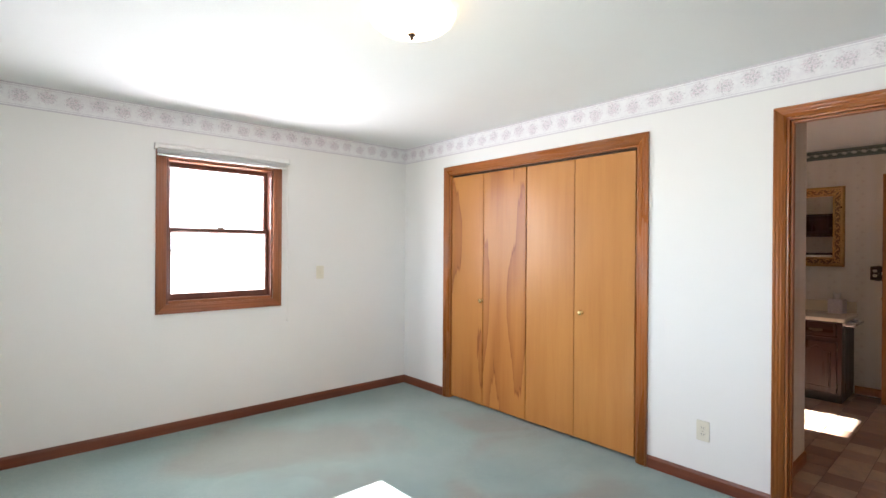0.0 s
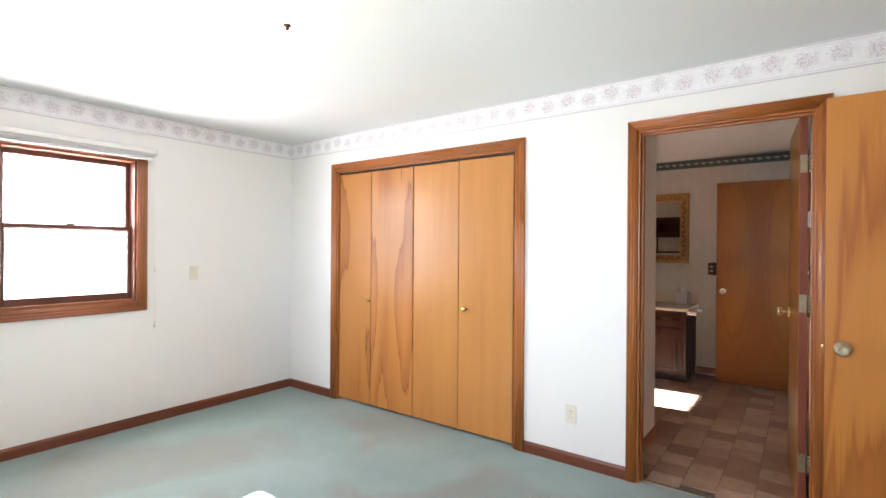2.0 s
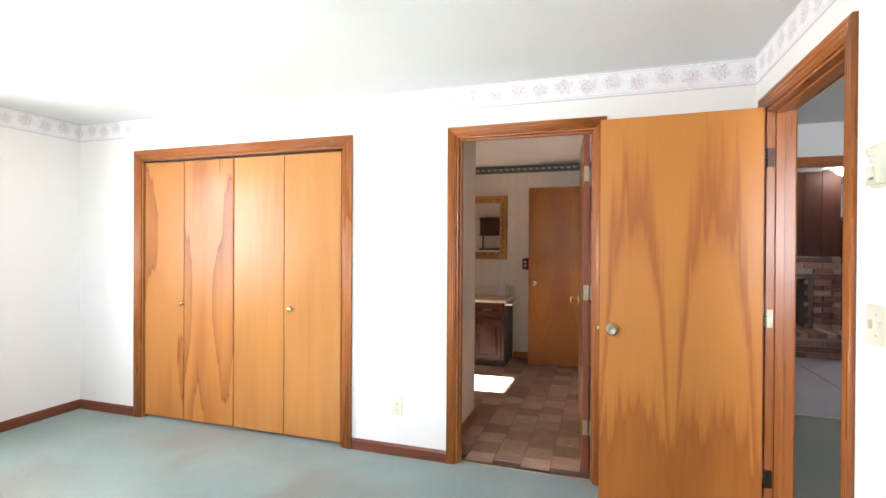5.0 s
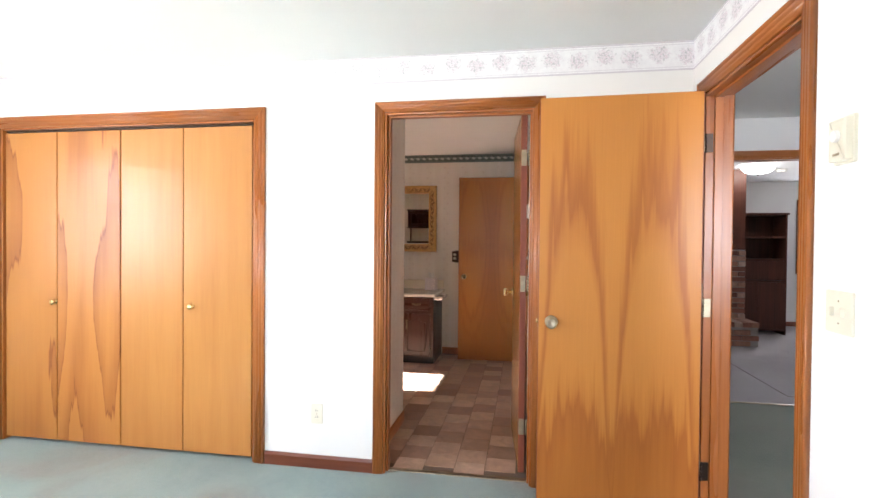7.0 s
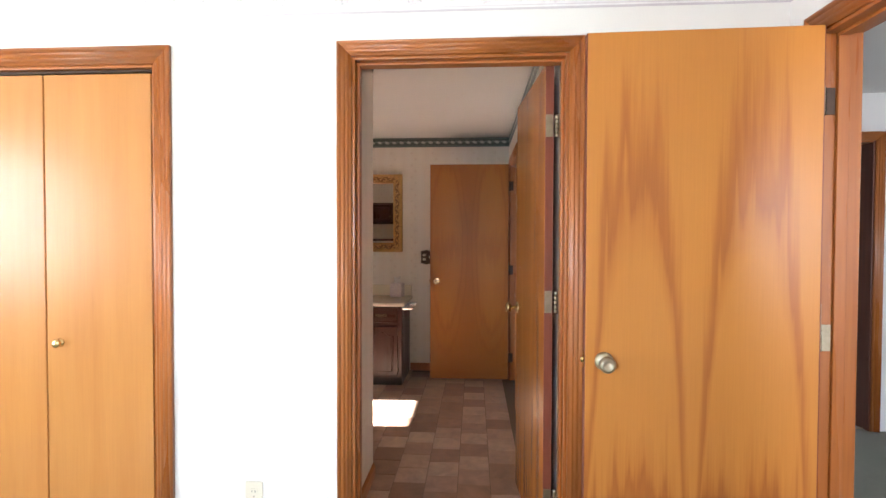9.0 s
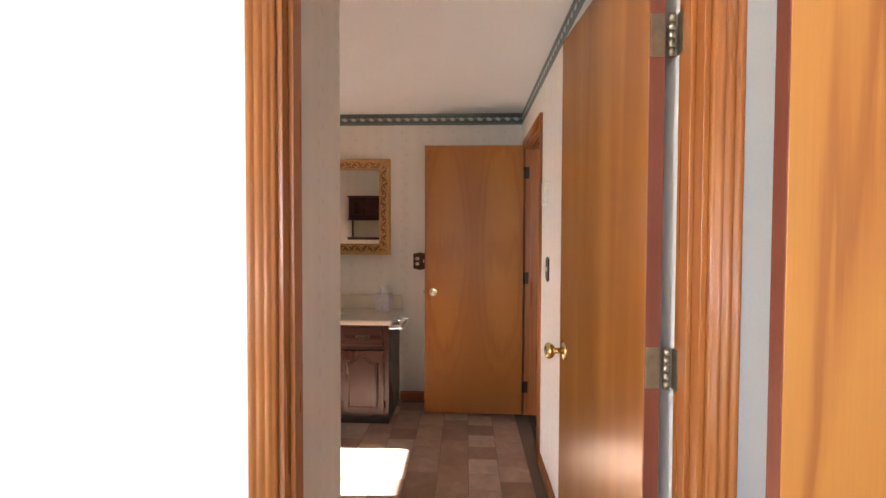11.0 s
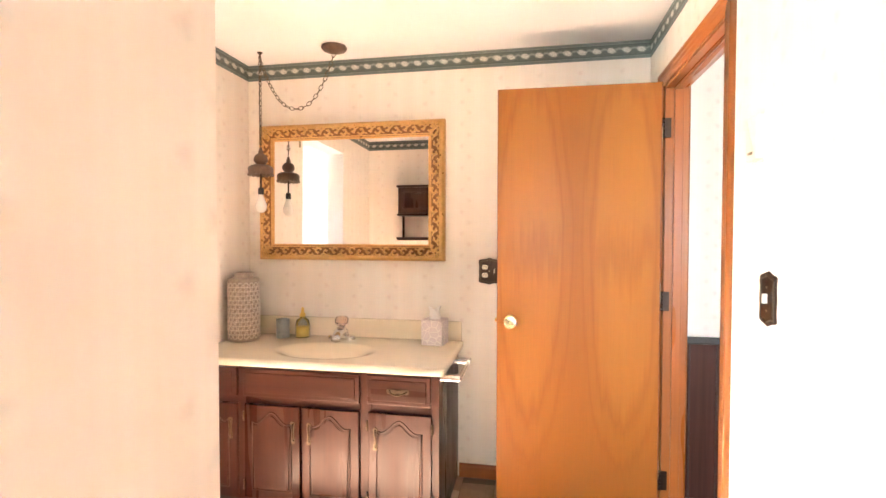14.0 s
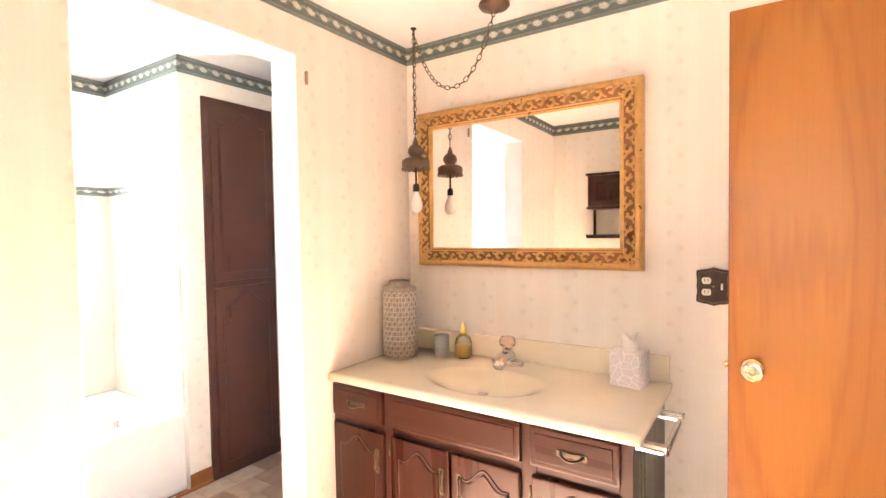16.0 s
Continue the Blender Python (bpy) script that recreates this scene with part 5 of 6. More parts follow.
# ---- mirror ----
def mirror():
    m = thing("wall_mirror", (FX, 1.78, 1.23), "large mirror in a carved gilded frame above the vanity", "mirror")
    a, b, z0, z1 = 1.268, 2.196, 1.300, 1.900
    pl = fx_(FX - 0.016)
    prof = [(0.0, 0.004), (0.0, 0.017), (0.007, 0.021), (0.012, 0.019), (0.018, 0.022), (0.036, 0.029), (0.056, 0.030), (0.070, 0.034), (0.078, 0.036), (0.086, 0.030), (0.092, 0.020), (0.092, -0.016)]
    cs = lambda u: [(a - u, z0 - u), (a - u, z1 + u), (b + u, z1 + u), (b + u, z0 - u)]
    sides = []
    for i in range(4):
        bm = bmesh.new()
        p = [bm.verts.new(pl(*cs(u)[i], d)) for u, d in prof]
        q = [bm.verts.new(pl(*cs(u)[(i + 1) % 4], d)) for u, d in prof]
        for k in range(len(prof) - 1):
            bm.faces.new((p[k], p[k + 1], q[k + 1], q[k]))
        sides.append(part("frame_side", bm, GOLD, m))
    pane = box(FX - 0.030, FX - 0.024, a - 0.004, b + 0.004, z0 - 0.004, z1 + 0.004)
    for v in pane.verts:
        v.co.x += (v.co.z - (z0 + z1) / 2) * 0.008
    part("glass", pane, MIRROR, m, "clear mirror glass")
    # carved scrolls along the hollow of each side
    u0 = 0.042
    legs = [((a - u0, z0 - u0), (a - u0, z1 + u0)), ((a - u0, z1 + u0), (b + u0, z1 + u0)), ((b + u0, z1 + u0), (b + u0, z0 - u0)), ((b + u0, z0 - u0), (a - u0, z0 - u0))]
    for side, ((s0, q0), (s1, q1)) in zip(sides, legs):
        length = math.hypot(s1 - s0, q1 - q0)
        d = ((s1 - s0) / length, (q1 - q0) / length)
        n = (-d[1], d[0])
        bm = bmesh.new()
        count = int(length / 0.050)
        for k in range(count):
            c = (k + 0.5) * length / count
            flip = 1 if k % 2 else -1
            pts = []
            for t in np.linspace(0, 1, 15):
                ang = flip * (0.4 + 5.0 * t)
                r = 0.020 * (1 - 0.66 * t)
                x = c + r * math.cos(ang) - 0.004
                y = flip * 0.003 + r * math.sin(ang)
                pts.append(pl(s0 + d[0] * x + n[0] * y, q0 + d[1] * x + n[1] * y, 0.035 + 0.005 * t))
            tube(pts, 0.0064, seg=6, bm=bm)
            lead = []
            for t in np.linspace(0, 1, 8):
                x = c + 0.012 + 0.030 * t
                y = flip * (-0.016 + 0.030 * t - 0.010 * math.sin(math.pi * t))
                lead.append(pl(s0 + d[0] * x + n[0] * y, q0 + d[1] * x + n[1] * y, 0.030 + 0.004 * math.sin(math.pi * t)))
            tube(lead, 0.0046, seg=6, bm=bm)
        part("scrollwork", bm, GOLD, side, "carved gilded scrolls")
    # darker brown gold behind the scrolls, so that the carving stands out
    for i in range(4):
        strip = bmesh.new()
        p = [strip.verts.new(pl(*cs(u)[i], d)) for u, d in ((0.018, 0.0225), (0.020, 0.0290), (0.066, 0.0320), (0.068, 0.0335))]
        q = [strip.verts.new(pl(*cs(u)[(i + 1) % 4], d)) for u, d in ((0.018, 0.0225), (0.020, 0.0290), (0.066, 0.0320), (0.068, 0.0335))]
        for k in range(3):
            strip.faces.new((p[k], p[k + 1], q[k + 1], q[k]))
        part("hollow", strip, GOLD_DARK, sides[i], "gilded hollow in a darker brown than the scrolls")
    for s, q in cs(0.046):
        bm = bmesh.new()
        for k in range(5):
            t = 2 * math.pi * k / 5
            tube([pl(s + r * math.cos(t + r * 22), q + r * math.sin(t + r * 22), 0.034 + 0.004 * math.sin(r * 90)) for r in np.linspace(0.006, 0.034, 7)], 0.006, seg=6, bm=bm)
        part("corner_leaf", bm, GOLD, m, "carved leaf corner")
    part("inner_bead", tube([pl(s, q, 0.017) for s, q in cs(0.009)], 0.004, True, 6), GOLD_DARK, m)
    return m


mirror()


# ---- swag pendant ----
def chain_link(c, d, turn, bm, size=0.017):
    up = Vector((0, 0, 1)) if abs(d.z) < 0.9 else Vector((1, 0, 0))
    s = d.cross(up).normalized()
    w = d.cross(s).normalized()
    e = s * math.cos(turn) + w * math.sin(turn)
    tube([c + d * (size * math.cos(t)) + e * (size * 0.52 * math.sin(t)) for t in np.linspace(0, 2 * math.pi, 13)[:-1]], 0.0021, True, 5, bm)


def chain_along(points, bm, step=0.027):
    pts = [Vector(p) for p in points]
    travelled, k, nxt = 0.0, 0, 0.0
    for a, b in zip(pts, pts[1:]):
        seg = (b - a).length
        while nxt <= travelled + seg:
            t = (nxt - travelled) / seg
            chain_link(a.lerp(b, t), (b - a).normalized(), math.pi / 2 * (k % 2) + 0.4, bm)
            k += 1
            nxt += step
        travelled += seg


def pendant():
    hx, hy, cx, cy = 6.205, 2.19, 6.20, 1.752
    p = thing("swag_pendant_lamp", (hx, hy, 1.48), "dark bronze swag pendant lamp with a bare bulb on a chain", "pendant lamp")
    part("canopy", lathe([(0.0, TOP), (0.066, TOP), (0.068, TOP - 0.010), (0.060, TOP - 0.020), (0.030, TOP - 0.030), (0.010, TOP - 0.036), (0.0, TOP - 0.037)], (cx, cy, 0)), AGED, p, "bronze ceiling canopy")
    part("hook", lathe([(0.0, TOP), (0.014, TOP), (0.014, TOP - 0.005), (0.005, TOP - 0.010), (0.004, TOP - 0.035), (0.0, TOP - 0.036)], (hx, hy, 0)), BRONZE, p)
    n, sag = 26, 0.285
    swag = []
    for k in range(n + 1):
        t = k / n
        z = TOP - 0.036 - sag * (1 - ((2 * t - 1) ** 2 * 0.7 + abs(2 * t - 1) ** 3 * 0.3))
        swag.append((hx + (cx - hx) * t, hy + (cy - hy) * t, z))
    bm = bmesh.new()
    chain_along(swag, bm)
    part("swag_chain", bm, OLD_BRASS, p)
    bm = bmesh.new()
    chain_along([(hx, hy, TOP - 0.036), (hx, hy, 1.84)], bm)
    part("drop_chain", bm, OLD_BRASS, p)
    part("cord", tube([(hx + 0.003, hy, TOP - 0.036), (hx - 0.003, hy + 0.002, 2.1), (hx + 0.002, hy, 1.84)], 0.0022), BLACK, p)
    body = [(0.0, 1.840), (0.006, 1.838), (0.010, 1.822), (0.014, 1.815), (0.012, 1.806), (0.026, 1.797), (0.036, 1.783), (0.038, 1.765), (0.030, 1.752), (0.024, 1.746), (0.050, 1.738), (0.066, 1.728), (0.068, 1.718), (0.066, 1.690), (0.058, 1.684), (0.054, 1.690), (0.0, 1.696)]
    part("cap", lathe(body, (hx, hy, 0), seg=24), AGED, p, "tiered dark bronze cap")
    bm = bmesh.new()
    for k in range(16):
        a = 2 * math.pi * k / 16
        tube([(hx + 0.067 * math.cos(a + t), hy + 0.067 * math.sin(a + t), 1.692 - 0.010 * math.cos(t * 8.0)) for t in np.linspace(-0.19, 0.19, 7)], 0.003, seg=5, bm=bm)
    part("pierced_skirt", bm, AGED, p)
    part("rod", lathe([(0.0, 1.694), (0.005, 1.694), (0.005, 1.612), (0.0, 1.612)], (hx, hy, 0), seg=10), BRONZE, p)
    part("socket", lathe([(0.0, 1.616), (0.012, 1.615), (0.016, 1.605), (0.0155, 1.578), (0.0, 1.577)], (hx, hy, 0)), BLACK, p, "black lamp socket")
    part("bulb", lathe([(0.0, 1.577), (0.013, 1.577), (0.014, 1.566), (0.022, 1.545), (0.030, 1.522), (0.031, 1.505), (0.026, 1.488), (0.014, 1.477), (0.0, 1.475)], (hx, hy, 0)), MILK, p, "milky white bulb")
    return p


pendant()


# ---- things on the vanity ----
def vase():
    c, z = (6.185, 2.288), 0.765
    v = thing("lattice_vase", (*c, z), "tall grey ceramic jar with a pierced lattice pattern", "vase")
    body = [(0.0, 0.0), (0.078, 0.0), (0.084, 0.008), (0.084, 0.336), (0.081, 0.345), (0.070, 0.349), (0.052, 0.351), (0.050, 0.355), (0.050, 0.370), (0.054, 0.376), (0.049, 0.378), (0.045, 0.370), (0.046, 0.30), (0.0, 0.29)]
    part("body", lathe([(r, z + h) for r, h in body], (*c, 0), seg=48), VASE_MAT, v)
    bm = bmesh.new()
    rows, cols, r = 13, 18, 0.0845
    for i in range(rows):
        for k in range(cols):
            a0 = 2 * math.pi * (k + 0.5 * (i % 2)) / cols
            zc = z + 0.030 + i * 0.0235
            pts = []
            for t in np.linspace(0, 2 * math.pi, 9)[:-1]:
                a = a0 + 0.135 * math.cos(t)
                pts.append((c[0] + r * math.cos(a), c[1] + r * math.sin(a), zc + 0.0125 * math.sin(t)))
            tube(pts, 0.0026, True, 4, bm)
    tagged(part("lattice", bm, VASE_RELIEF, v, "raised pale interlaced lattice"), kind="stuff")
    return v


VASE_MAT = gloss("grey_stoneware", (0.44, 0.37, 0.31), 0.45, 0.25, 40.0)
VASE_RELIEF = gloss("pale_stoneware", (0.74, 0.66, 0.58), 0.4, 0.2, 40.0)
BLUE_GREY = gloss("blue_grey_ceramic", (0.30, 0.335, 0.335), 0.3, 0.08)
SOAP_YELLOW = gloss("yellow_plastic", (0.86, 0.62, 0.15), 0.35)
vase()


def cup():
    c, z = (6.278, 2.103), 0.765
    u = thing("tumbler", (*c, z), "blue-grey ceramic bathroom tumbler", "cup")
    part("body", lathe([(0.0, z), (0.034, z), (0.037, z + 0.004), (0.037, z + 0.104), (0.035, z + 0.107), (0.033, z + 0.104), (0.033, z + 0.01), (0.0, z + 0.008)], (*c, 0)), BLUE_GREY, u)
    return u


def soap_bottle():
    c, z = (6.312, 1.998), 0.765
    s = thing("soap_bottle", (*c, z), "clear soap bottle half full of amber liquid", "soap bottle")
    shell = [(0.0, 0.001), (0.036, 0.001), (0.040, 0.006), (0.040, 0.075), (0.034, 0.098), (0.016, 0.112), (0.014, 0.120), (0.0, 0.120)]
    part("bottle", lathe([(r, z + h) for r, h in shell], (*c, 0)), GLASS, s)
    part("liquid", lathe([(0.0, z + 0.003), (0.0375, z + 0.005), (0.0385, z + 0.062), (0.0, z + 0.062)], (*c, 0)), SOAP_YELLOW, s, "amber liquid soap")
    part("cap", lathe([(0.0, z + 0.119), (0.017, z + 0.119), (0.016, z + 0.135), (0.009, z + 0.142), (0.007, z + 0.168), (0.0, z + 0.172)], (*c, 0)), SOAP_YELLOW, s, "yellow cap")
    return s


def tissue_box():
    t = thing("tissue_box", (0, 0, 0), "pale lilac patterned tissue box with a tissue standing up", "tissue box")
    w, h = 0.058, 0.135
    part("carton", box(-w, w, -w, w, 0, h, 0.002), CARTON, t)
    bm = bmesh.new()
    n = 14
    rings = []
    for i in range(7):
        q = i / 6
        rings.append([bm.verts.new(((0.010 + 0.022 * q) * math.cos(a) * (1 + 0.35 * math.sin(3 * a + q * 2)), (0.026 + 0.006 * q) * math.sin(a) * (1 + 0.25 * math.cos(4 * a + q * 3)), h - 0.002 + 0.058 * q * (1 - 0.25 * math.sin(2 * a)))) for a in np.linspace(0, 2 * math.pi, n + 1)[:-1]])
    for a, b in zip(rings, rings[1:]):
        for k in range(n):
            bm.faces.new((a[k], a[(k + 1) % n], b[(k + 1) % n], b[k]))
    part("tissue", bm, TISSUE, t, "crumpled white tissue")
    part("opening", prism([(0.034 * math.cos(a), 0.018 * math.sin(a)) for a in np.linspace(0, 2 * math.pi, 25)[:-1]], lambda s, q, d: Vector((q, s, h + d)), 0.0, 0.0006), WHITE_PLASTIC, t)
    t.matrix_basis = pose(6.285, 1.215, 0.765, 0, 0, -8)
    return t


def carton_paper():
    m = material("patterned_carton", 0.5)
    n = Nodes(m)
    vor = n.add("ShaderNodeTexVoronoi")
    vor.feature = "DISTANCE_TO_EDGE"
    vor.inputs["Scale"].default_value = 30.0
    n.link(n.coords(), vor.inputs["Vector"])
    n.colour(n.ramp(vor.outputs["Distance"], [(0.03, (0.82, 0.76, 0.73)), (0.09, (0.68, 0.60, 0.62)), (0.5, (0.75, 0.68, 0.69))]))
    return m


CARTON = carton_paper()
TISSUE = plaster("tissue_paper", (0.82, 0.80, 0.77), 0.9)
cup()
soap_bottle()
tissue_box()


# ---- wall cabinet on the return wall ----
def wall_cabinet():
    c = thing("wall_cabinet", (JX, 1.62, 1.34), "dark brown hanging wall cabinet with a towel shelf below", "cabinet")
    y0, y1, z0, z1, d = 1.228, 2.02, 1.593, 1.875, 0.17
    part("body", box(JX, JX + d - 0.018, y0, y1, z0 + 0.01, z1 - 0.01, 0.003), WALNUT, c)
    part("top", box(JX, JX + d + 0.012, y0 - 0.012, y1 + 0.012, z1 - 0.01, z1 + 0.01, 0.005), WALNUT_Y, c)
    part("bottom", box(JX, JX + d + 0.006, y0 - 0.008, y1 + 0.008, z0 - 0.008, z0 + 0.01, 0.005), WALNUT_Y, c)
    ym = (y0 + y1) / 2
    for a, b, k in ((y0 + 0.008, ym - 0.002, 1), (ym + 0.002, y1 - 0.008, -1)):
        dr = part("door", prism([(a, z0 + 0.014), (b, z0 + 0.014), (b, z1 - 0.014), (a, z1 - 0.014)], fX(JX + d - 0.018), 0.0, 0.016, 0.004), WALNUT, c)
        part("groove", tube([(JX + d - 0.002, s, q) for s, q in ((a + 0.045, z0 + 0.055), (b - 0.045, z0 + 0.055), (b - 0.045, z1 - 0.055), (a + 0.045, z1 - 0.055))], 0.004, True, 6), WALNUT_DEEP, dr)
        part("raised_panel", prism([(a + 0.06, z0 + 0.07), (b - 0.06, z0 + 0.07), (b - 0.06, z1 - 0.07), (a + 0.06, z1 - 0.07)], fX(JX + d - 0.0025), 0.0, 0.005, 0.004), WALNUT, dr)
        part("knob", lathe([(0.0, 0.0), (0.006, 0.0), (0.006, 0.010), (0.013, 0.015), (0.011, 0.022), (0.0, 0.024)], (JX + d - 0.002, (b - 0.022) if k > 0 else (a + 0.022), z0 + 0.10), "X", 16), OLD_BRASS, dr)
    for y in (y0 + 0.012, y1 - 0.030):
        part("side_post", box(JX + 0.004, JX + 0.035, y, y + 0.018, 1.345, z0 - 0.008, 0.003), WALNUT, c)
    sh = bmesh.new()
    outline = [(0.0, 0.0), (0.155, 0.0), (0.157, 0.010), (0.166, 0.013), (0.170, 0.021), (0.182, 0.026), (0.192, 0.030), (0.0, 0.030)]
    p = [sh.verts.new((JX + u, y0 - 0.01, 1.341 + q)) for u, q in outline]
    w = [sh.verts.new((JX + u, y1 + 0.01, 1.341 + q)) for u, q in outline]
    for k in range(len(outline)):
        m = (k + 1) % len(outline)
        sh.faces.new((p[k], p[m], w[m], w[k]))
    sh.faces.new(p)
    sh.faces.new(w)
    part("shelf", sh, WALNUT_Y, c, "moulded dark shelf")
    return c


wall_cabinet()


# ---- tub room ----
def linen_cabinet():
    c = thing("linen_cabinet", (6.05, 3.40, 0), "tall brown painted built-in linen cabinet with two arched doors", "cabinet")
    pl = fy_(3.36)
    x0, x1 = 5.812, 6.262
    for a, b in ((x0, x0 + 0.045), (x1 - 0.045, x1)):
        part("face_stile", prism([(a, 0.0), (b, 0.0), (b, 2.145), (a, 2.145)], pl, 0.0, 0.018, 0.002), LINEN, c)
    for a, b in ((0.0, 0.05), (1.082, 1.122), (2.105, 2.145)):
        part("face_rail", prism([(x0 + 0.045, a), (x1 - 0.045, a), (x1 - 0.045, b), (x0 + 0.045, b)], pl, 0.0, 0.0175, 0.001), LINEN, c)
    cabinet_door(c, pl, x0 + 0.035, x1 - 0.03, 0.04, 1.085, 0.018, x0 + 0.115, 0.925, LINEN, LINEN, 0.07)
    cabinet_door(c, pl, x0 + 0.035, x1 - 0.03, 1.119, 2.12, 0.018, x0 + 0.115, 1.22, LINEN, LINEN, 0.07)
    for z in (0.2, 0.95, 1.3, 2.0):
        part("hinge", lathe([(0.0, z - 0.022), (0.005, z - 0.022), (0.005, z + 0.022), (0.0, z + 0.022)], (x1 - 0.026, 3.36 - 0.034, 0), seg=10), BRONZE, c)
    return c


def bathtub():
    t = thing("bathtub", (4.9, 3.8, 0), "white enamelled built-in bathtub with a plain apron", "bathtub")
    x0, x1, y0, y1, h = 4.121, 5.689, 3.392, 4.176, 0.428

    def ring(ix, iy0, iy1, z, r, n=8):
        a0, a1, b0, b1 = x0 + ix, x1 - ix, y0 + iy0, y1 - iy1
        out = []
        for cx, cy, s in ((a1 - r, b1 - r, 0), (a0 + r, b1 - r, 90), (a0 + r, b0 + r, 180), (a1 - r, b0 + r, 270)):
            for k in range(n + 1):
                a = radians(s + 90 * k / n)
                out.append((cx + r * math.cos(a), cy + r * math.sin(a), z))
        return out
    rings = [ring(0, 0.006, 0, 0.0, 0.004), ring(0, 0.0, 0, 0.03, 0.004), ring(0, 0.010, 0, h - 0.05, 0.004), ring(0, 0.0, 0, h - 0.022, 0.006), ring(0.0, 0.004, 0, h - 0.006, 0.008), ring(0.006, 0.012, 0.005, h, 0.012), ring(0.06, 0.065, 0.045, h, 0.10), ring(0.075, 0.08, 0.058, h - 0.012, 0.12), ring(0.12, 0.105, 0.085, h - 0.16, 0.13), ring(0.20, 0.15, 0.13, 0.10, 0.14), ring(0.27, 0.21, 0.19, 0.075, 0.12)]
    bm = bmesh.new()
    vs = [[bm.verts.new(p) for p in r] for r in rings]
    for a, b in zip(vs, vs[1:]):
        for k in range(len(a)):
            m = (k + 1) % len(a)
            bm.faces.new((a[k], a[m], b[m], b[k]))
    bm.faces.new(vs[-1])
    bm.faces.new(vs[0])
    part("tub", bm, PORCELAIN, t)
    part("drain", lathe([(0.0, 0.074), (0.03, 0.074), (0.03, 0.079), (0.0, 0.08)], (5.25, 3.81, 0)), CHROME, t)
    part("overflow", lathe([(0.0, 0.0), (0.035, 0.0), (0.033, -0.008), (0.0, -0.010)], (5.535, 3.81, 0.31), "X"), CHROME, t)
    return t


linen_cabinet()
bathtub()


# ---- living room beyond the hall ----
def brick_face():
    m = material("fireplace_brick", 0.8)
    n = Nodes(m)
    o = n.add("ShaderNodeObjectInfo").outputs["Random"]
    vec = n.coords(offset=n.random_offset(9))
    base = n.ramp(o, [(0.0, (0.13, 0.05, 0.035)), (0.4, (0.24, 0.105, 0.07)), (0.75, (0.34, 0.19, 0.135)), (1.0, (0.46, 0.33, 0.26))])
    n.colour(n.mix(1.0, base, n.ramp(n.noise(vec, 25.0, 4.0), [(0.3, 0.75), (0.7, 1.15)]), "MULTIPLY"))
    n.bump(n.noise(vec, 90.0, 3.0), 0.5, 0.003)
    return m


BRICK = brick_face()
MORTAR = plaster("mortar", (0.30, 0.27, 0.24), 0.9)
SOOT = plaster("sooty_firebox", (0.012, 0.011, 0.010), 0.9)


def fireplace():
    f = thing("fireplace", (8.2, -2.2, 0), "brown brick fireplace with a raised hearth and dark panelled chimney breast", "fireplace", kind="structure")
    x, ya, yb = 7.96, -2.86, -1.05
    bm = bmesh.new()
    box(x + 0.02, 9.475, -2.50, -1.35, 0.98, 1.26, bm=bm)
    box(x + 0.02, 9.475, ya, -2.50, 0.0, 1.26, bm=bm)
    box(x + 0.02, 9.475, -1.35, yb, 0.0, 1.26, bm=bm)
    box(x + 0.02, 9.475, -2.50, -1.35, 0.0, 0.31, bm=bm)
    box(x + 0.5, 9.475, -2.50, -1.35, 0.31, 0.98, bm=bm)
    part("mortar_core", bm, MORTAR, f)
    part("firebox", box(x + 0.35, x + 0.36, -2.50, -1.35, 0.32, 0.98), SOOT, f, "black sooty firebox")
    part("hearth_core", box(x - 0.40, x + 0.02, ya, yb, 0.0, 0.27), MORTAR, f)
    bm = bmesh.new()
    for k in range(9):
        y = yb - 0.2 * k
        box(x, x + 0.02, y - 0.195, y, 1.265, TOP, 0.002, bm)
    part("chimney_panel", bm, PANEL, f, "dark stained vertical boards")
    part("chimney_core", box(x + 0.02, 9.475, ya, yb, 1.26, TOP), PANEL, f)
    part("screen_frame", box(x - 0.012, x + 0.012, -2.545, -1.30, 0.975, 1.02, 0.003), OLD_BRASS, f, "brass fireplace surround")
    part("screen_frame", box(x - 0.012, x + 0.012, -2.545, -2.50, 0.30, 0.975, 0.003), OLD_BRASS, f, "brass fireplace surround")
    bl, bh, j = 0.195, 0.06, 0.012
    shared = box(-0.006, 0.02, 0.0, bl, 0.0, bh, 0.003, segments=1)
    brick = mesh_of("brick", shared, BRICK)
    half = mesh_of("brick", box(-0.006, 0.02, 0.0, bl / 2 - j / 2, 0.0, bh, 0.003, segments=1), BRICK)

    def lay(me, px, py, pz):
        b = new("brick", me)
        b.location = (px, py, pz)
        b.parent = f
        b.matrix_parent_inverse = f.matrix_basis.inverted()
    for row in range(13):
        z = 0.315 + row * (bh + j)
        y = ya + (0.0 if row % 2 else -(bl + j) / 2)
        while y < -1.9:
            y1 = y + bl
            if y >= ya - 0.001 and not (y1 > -2.50 and z + bh < 1.0):
                lay(brick, x, y, z)
            elif y < ya and y1 > ya:
                lay(half, x, ya, z)
            elif y1 > -2.50 and y < -2.545 and z + bh < 1.0:
                lay(half, x, y, z)
            y += bl + j
    for row in range(3):
        y = ya + (0.0 if row % 2 else 0.1)
        while y < -1.9:
            lay(brick, x - 0.42, y, 0.01 + row * (bh + j))
            y += bl + j
    soldier = mesh_of("brick", box(-0.01, 0.40, 0.0, 0.09, 0.0, 0.062, 0.003, segments=1), BRICK)
    y = ya
    while y < -1.9:
        lay(soldier, x - 0.42, y, 0.255)
        y += 0.10
    return f


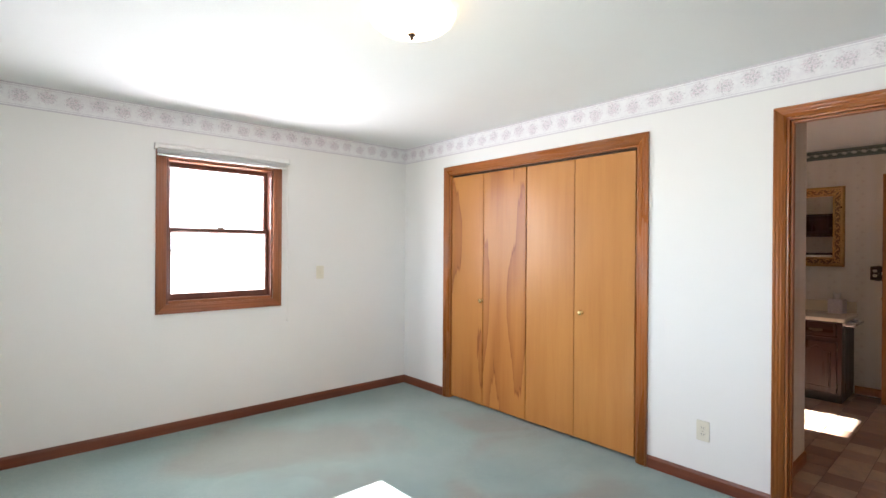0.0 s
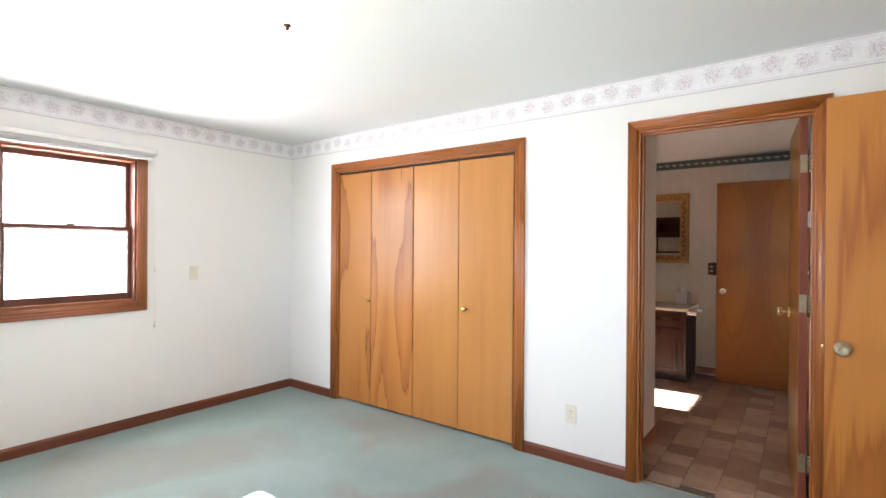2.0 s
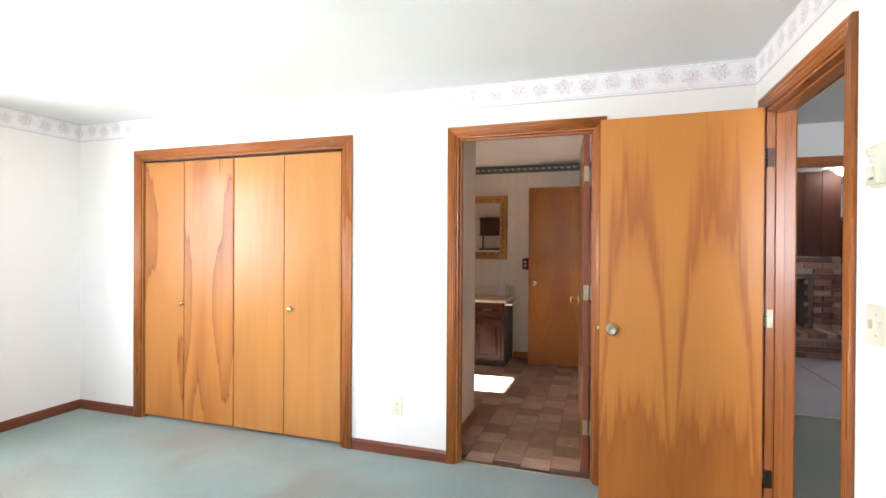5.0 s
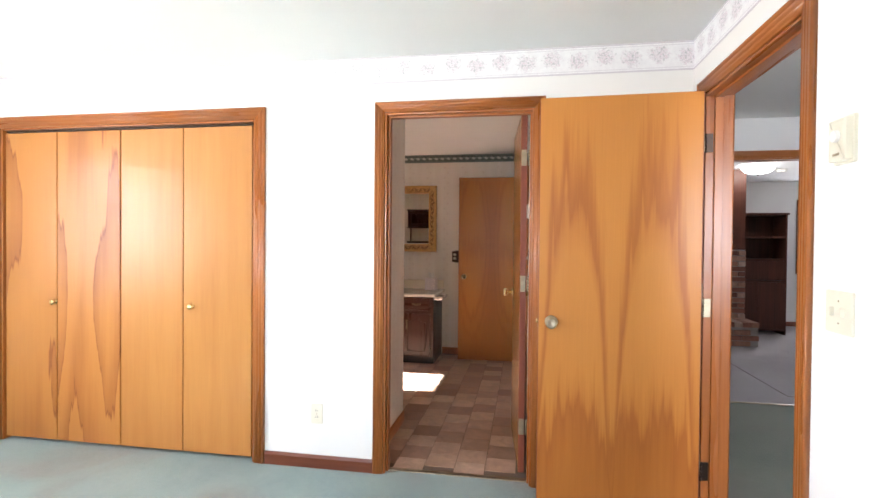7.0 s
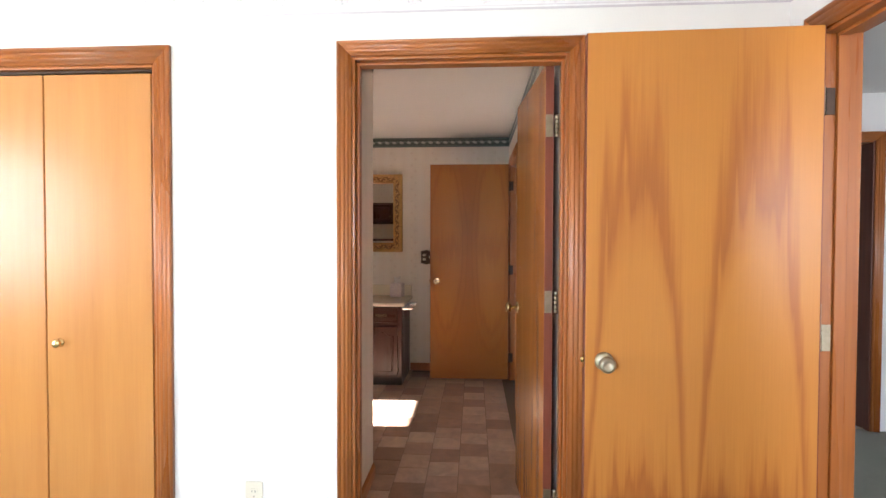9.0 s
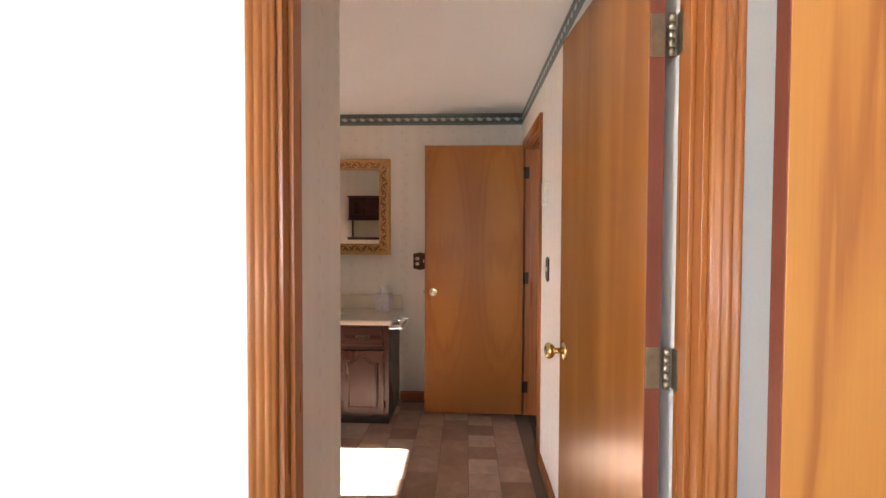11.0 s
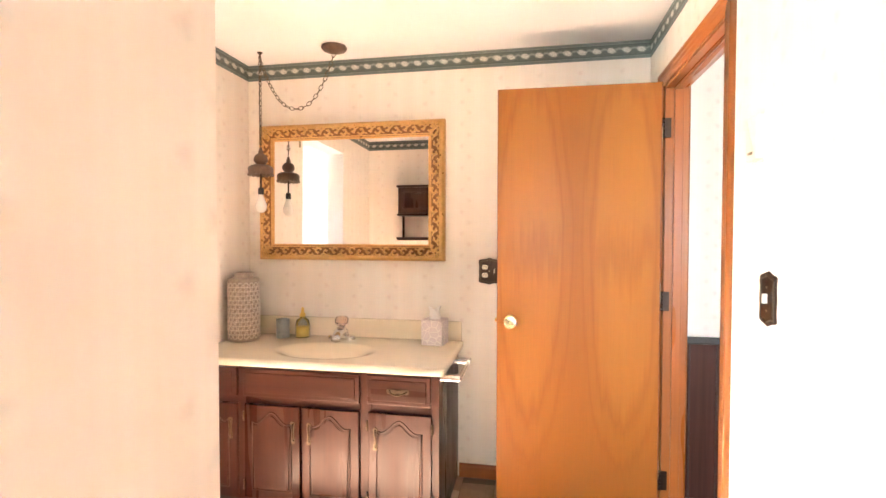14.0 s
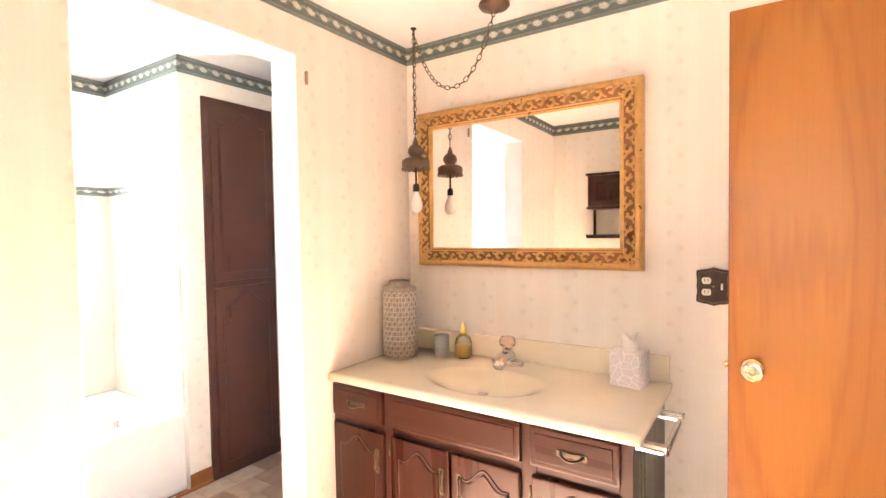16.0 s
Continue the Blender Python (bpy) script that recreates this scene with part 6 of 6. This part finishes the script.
def bookcase():
    b = thing("bookcase", (8.72, -3.3, 0), "dark wooden bookcase with open shelves over a cupboard", "bookcase")
    x0, x1, y0, y1, h = 8.55, 8.95, -3.66, -2.88, 1.80
    for y in (y0, y1 - 0.02):
        part("side", box(x0, x1, y, y + 0.02, 0.0, h - 0.03, 0.002), PANEL, b)
    part("back", box(x1 - 0.012, x1, y0 + 0.02, y1 - 0.02, 0.0, h - 0.03), PANEL, b)
    for z in (0.06, 0.78, 1.10, 1.43):
        part("shelf", box(x0 + 0.004, x1 - 0.012, y0 + 0.02, y1 - 0.02, z, z + 0.022, 0.002), PANEL, b)
    part("cornice", box(x0 - 0.02, x1, y0 - 0.02, y1 + 0.005, h - 0.03, h, 0.006), PANEL, b)
    ym = (y0 + y1) / 2
    for a, c in ((y0 + 0.022, ym - 0.002), (ym + 0.002, y1 - 0.022)):
        part("door", box(x0 - 0.004, x0 + 0.016, a, c, 0.085, 0.775, 0.003), PANEL, b)
    part("drawer", box(x0 - 0.004, x0 + 0.016, y0 + 0.022, y1 - 0.022, 0.81, 1.09, 0.003), PANEL, b)
    return b


fireplace()
bookcase()


# ---- bathroom floor tiles ----
def tiles():
    size, gap = 0.178, 0.003
    floor = bpy.data.objects["floor_bath"]
    me = mesh_of("tile", box(-size / 2 + gap / 2, size / 2 - gap / 2, -size / 2 + gap / 2, size / 2 - gap / 2, -0.0035, 0.0, 0.0008, segments=1), TILE)
    spaces = [(BX1 + 0.075, JX, RY, JY), (JX, FX, RY, VY + 0.15), (4.12, FX, VY + 0.15, 3.38)]
    made = 0
    for a, b, c, d in spaces:
        for i in range(int(a / size) - 1, int(b / size) + 2):
            for j in range(int(c / size) - 1, int(d / size) + 2):
                x, y = (i + 0.5) * size, (j + 0.5) * size
                x += 0.5 * size * (j % 2)
                if a <= x < b and c <= y < d:
                    if x > 5.98 and 1.2 < y < 2.28:
                        continue
                    t = new("tile", me)
                    t.location = (x, y, 0.0)
                    t.parent = floor
                    made += 1
    return made


tiles()
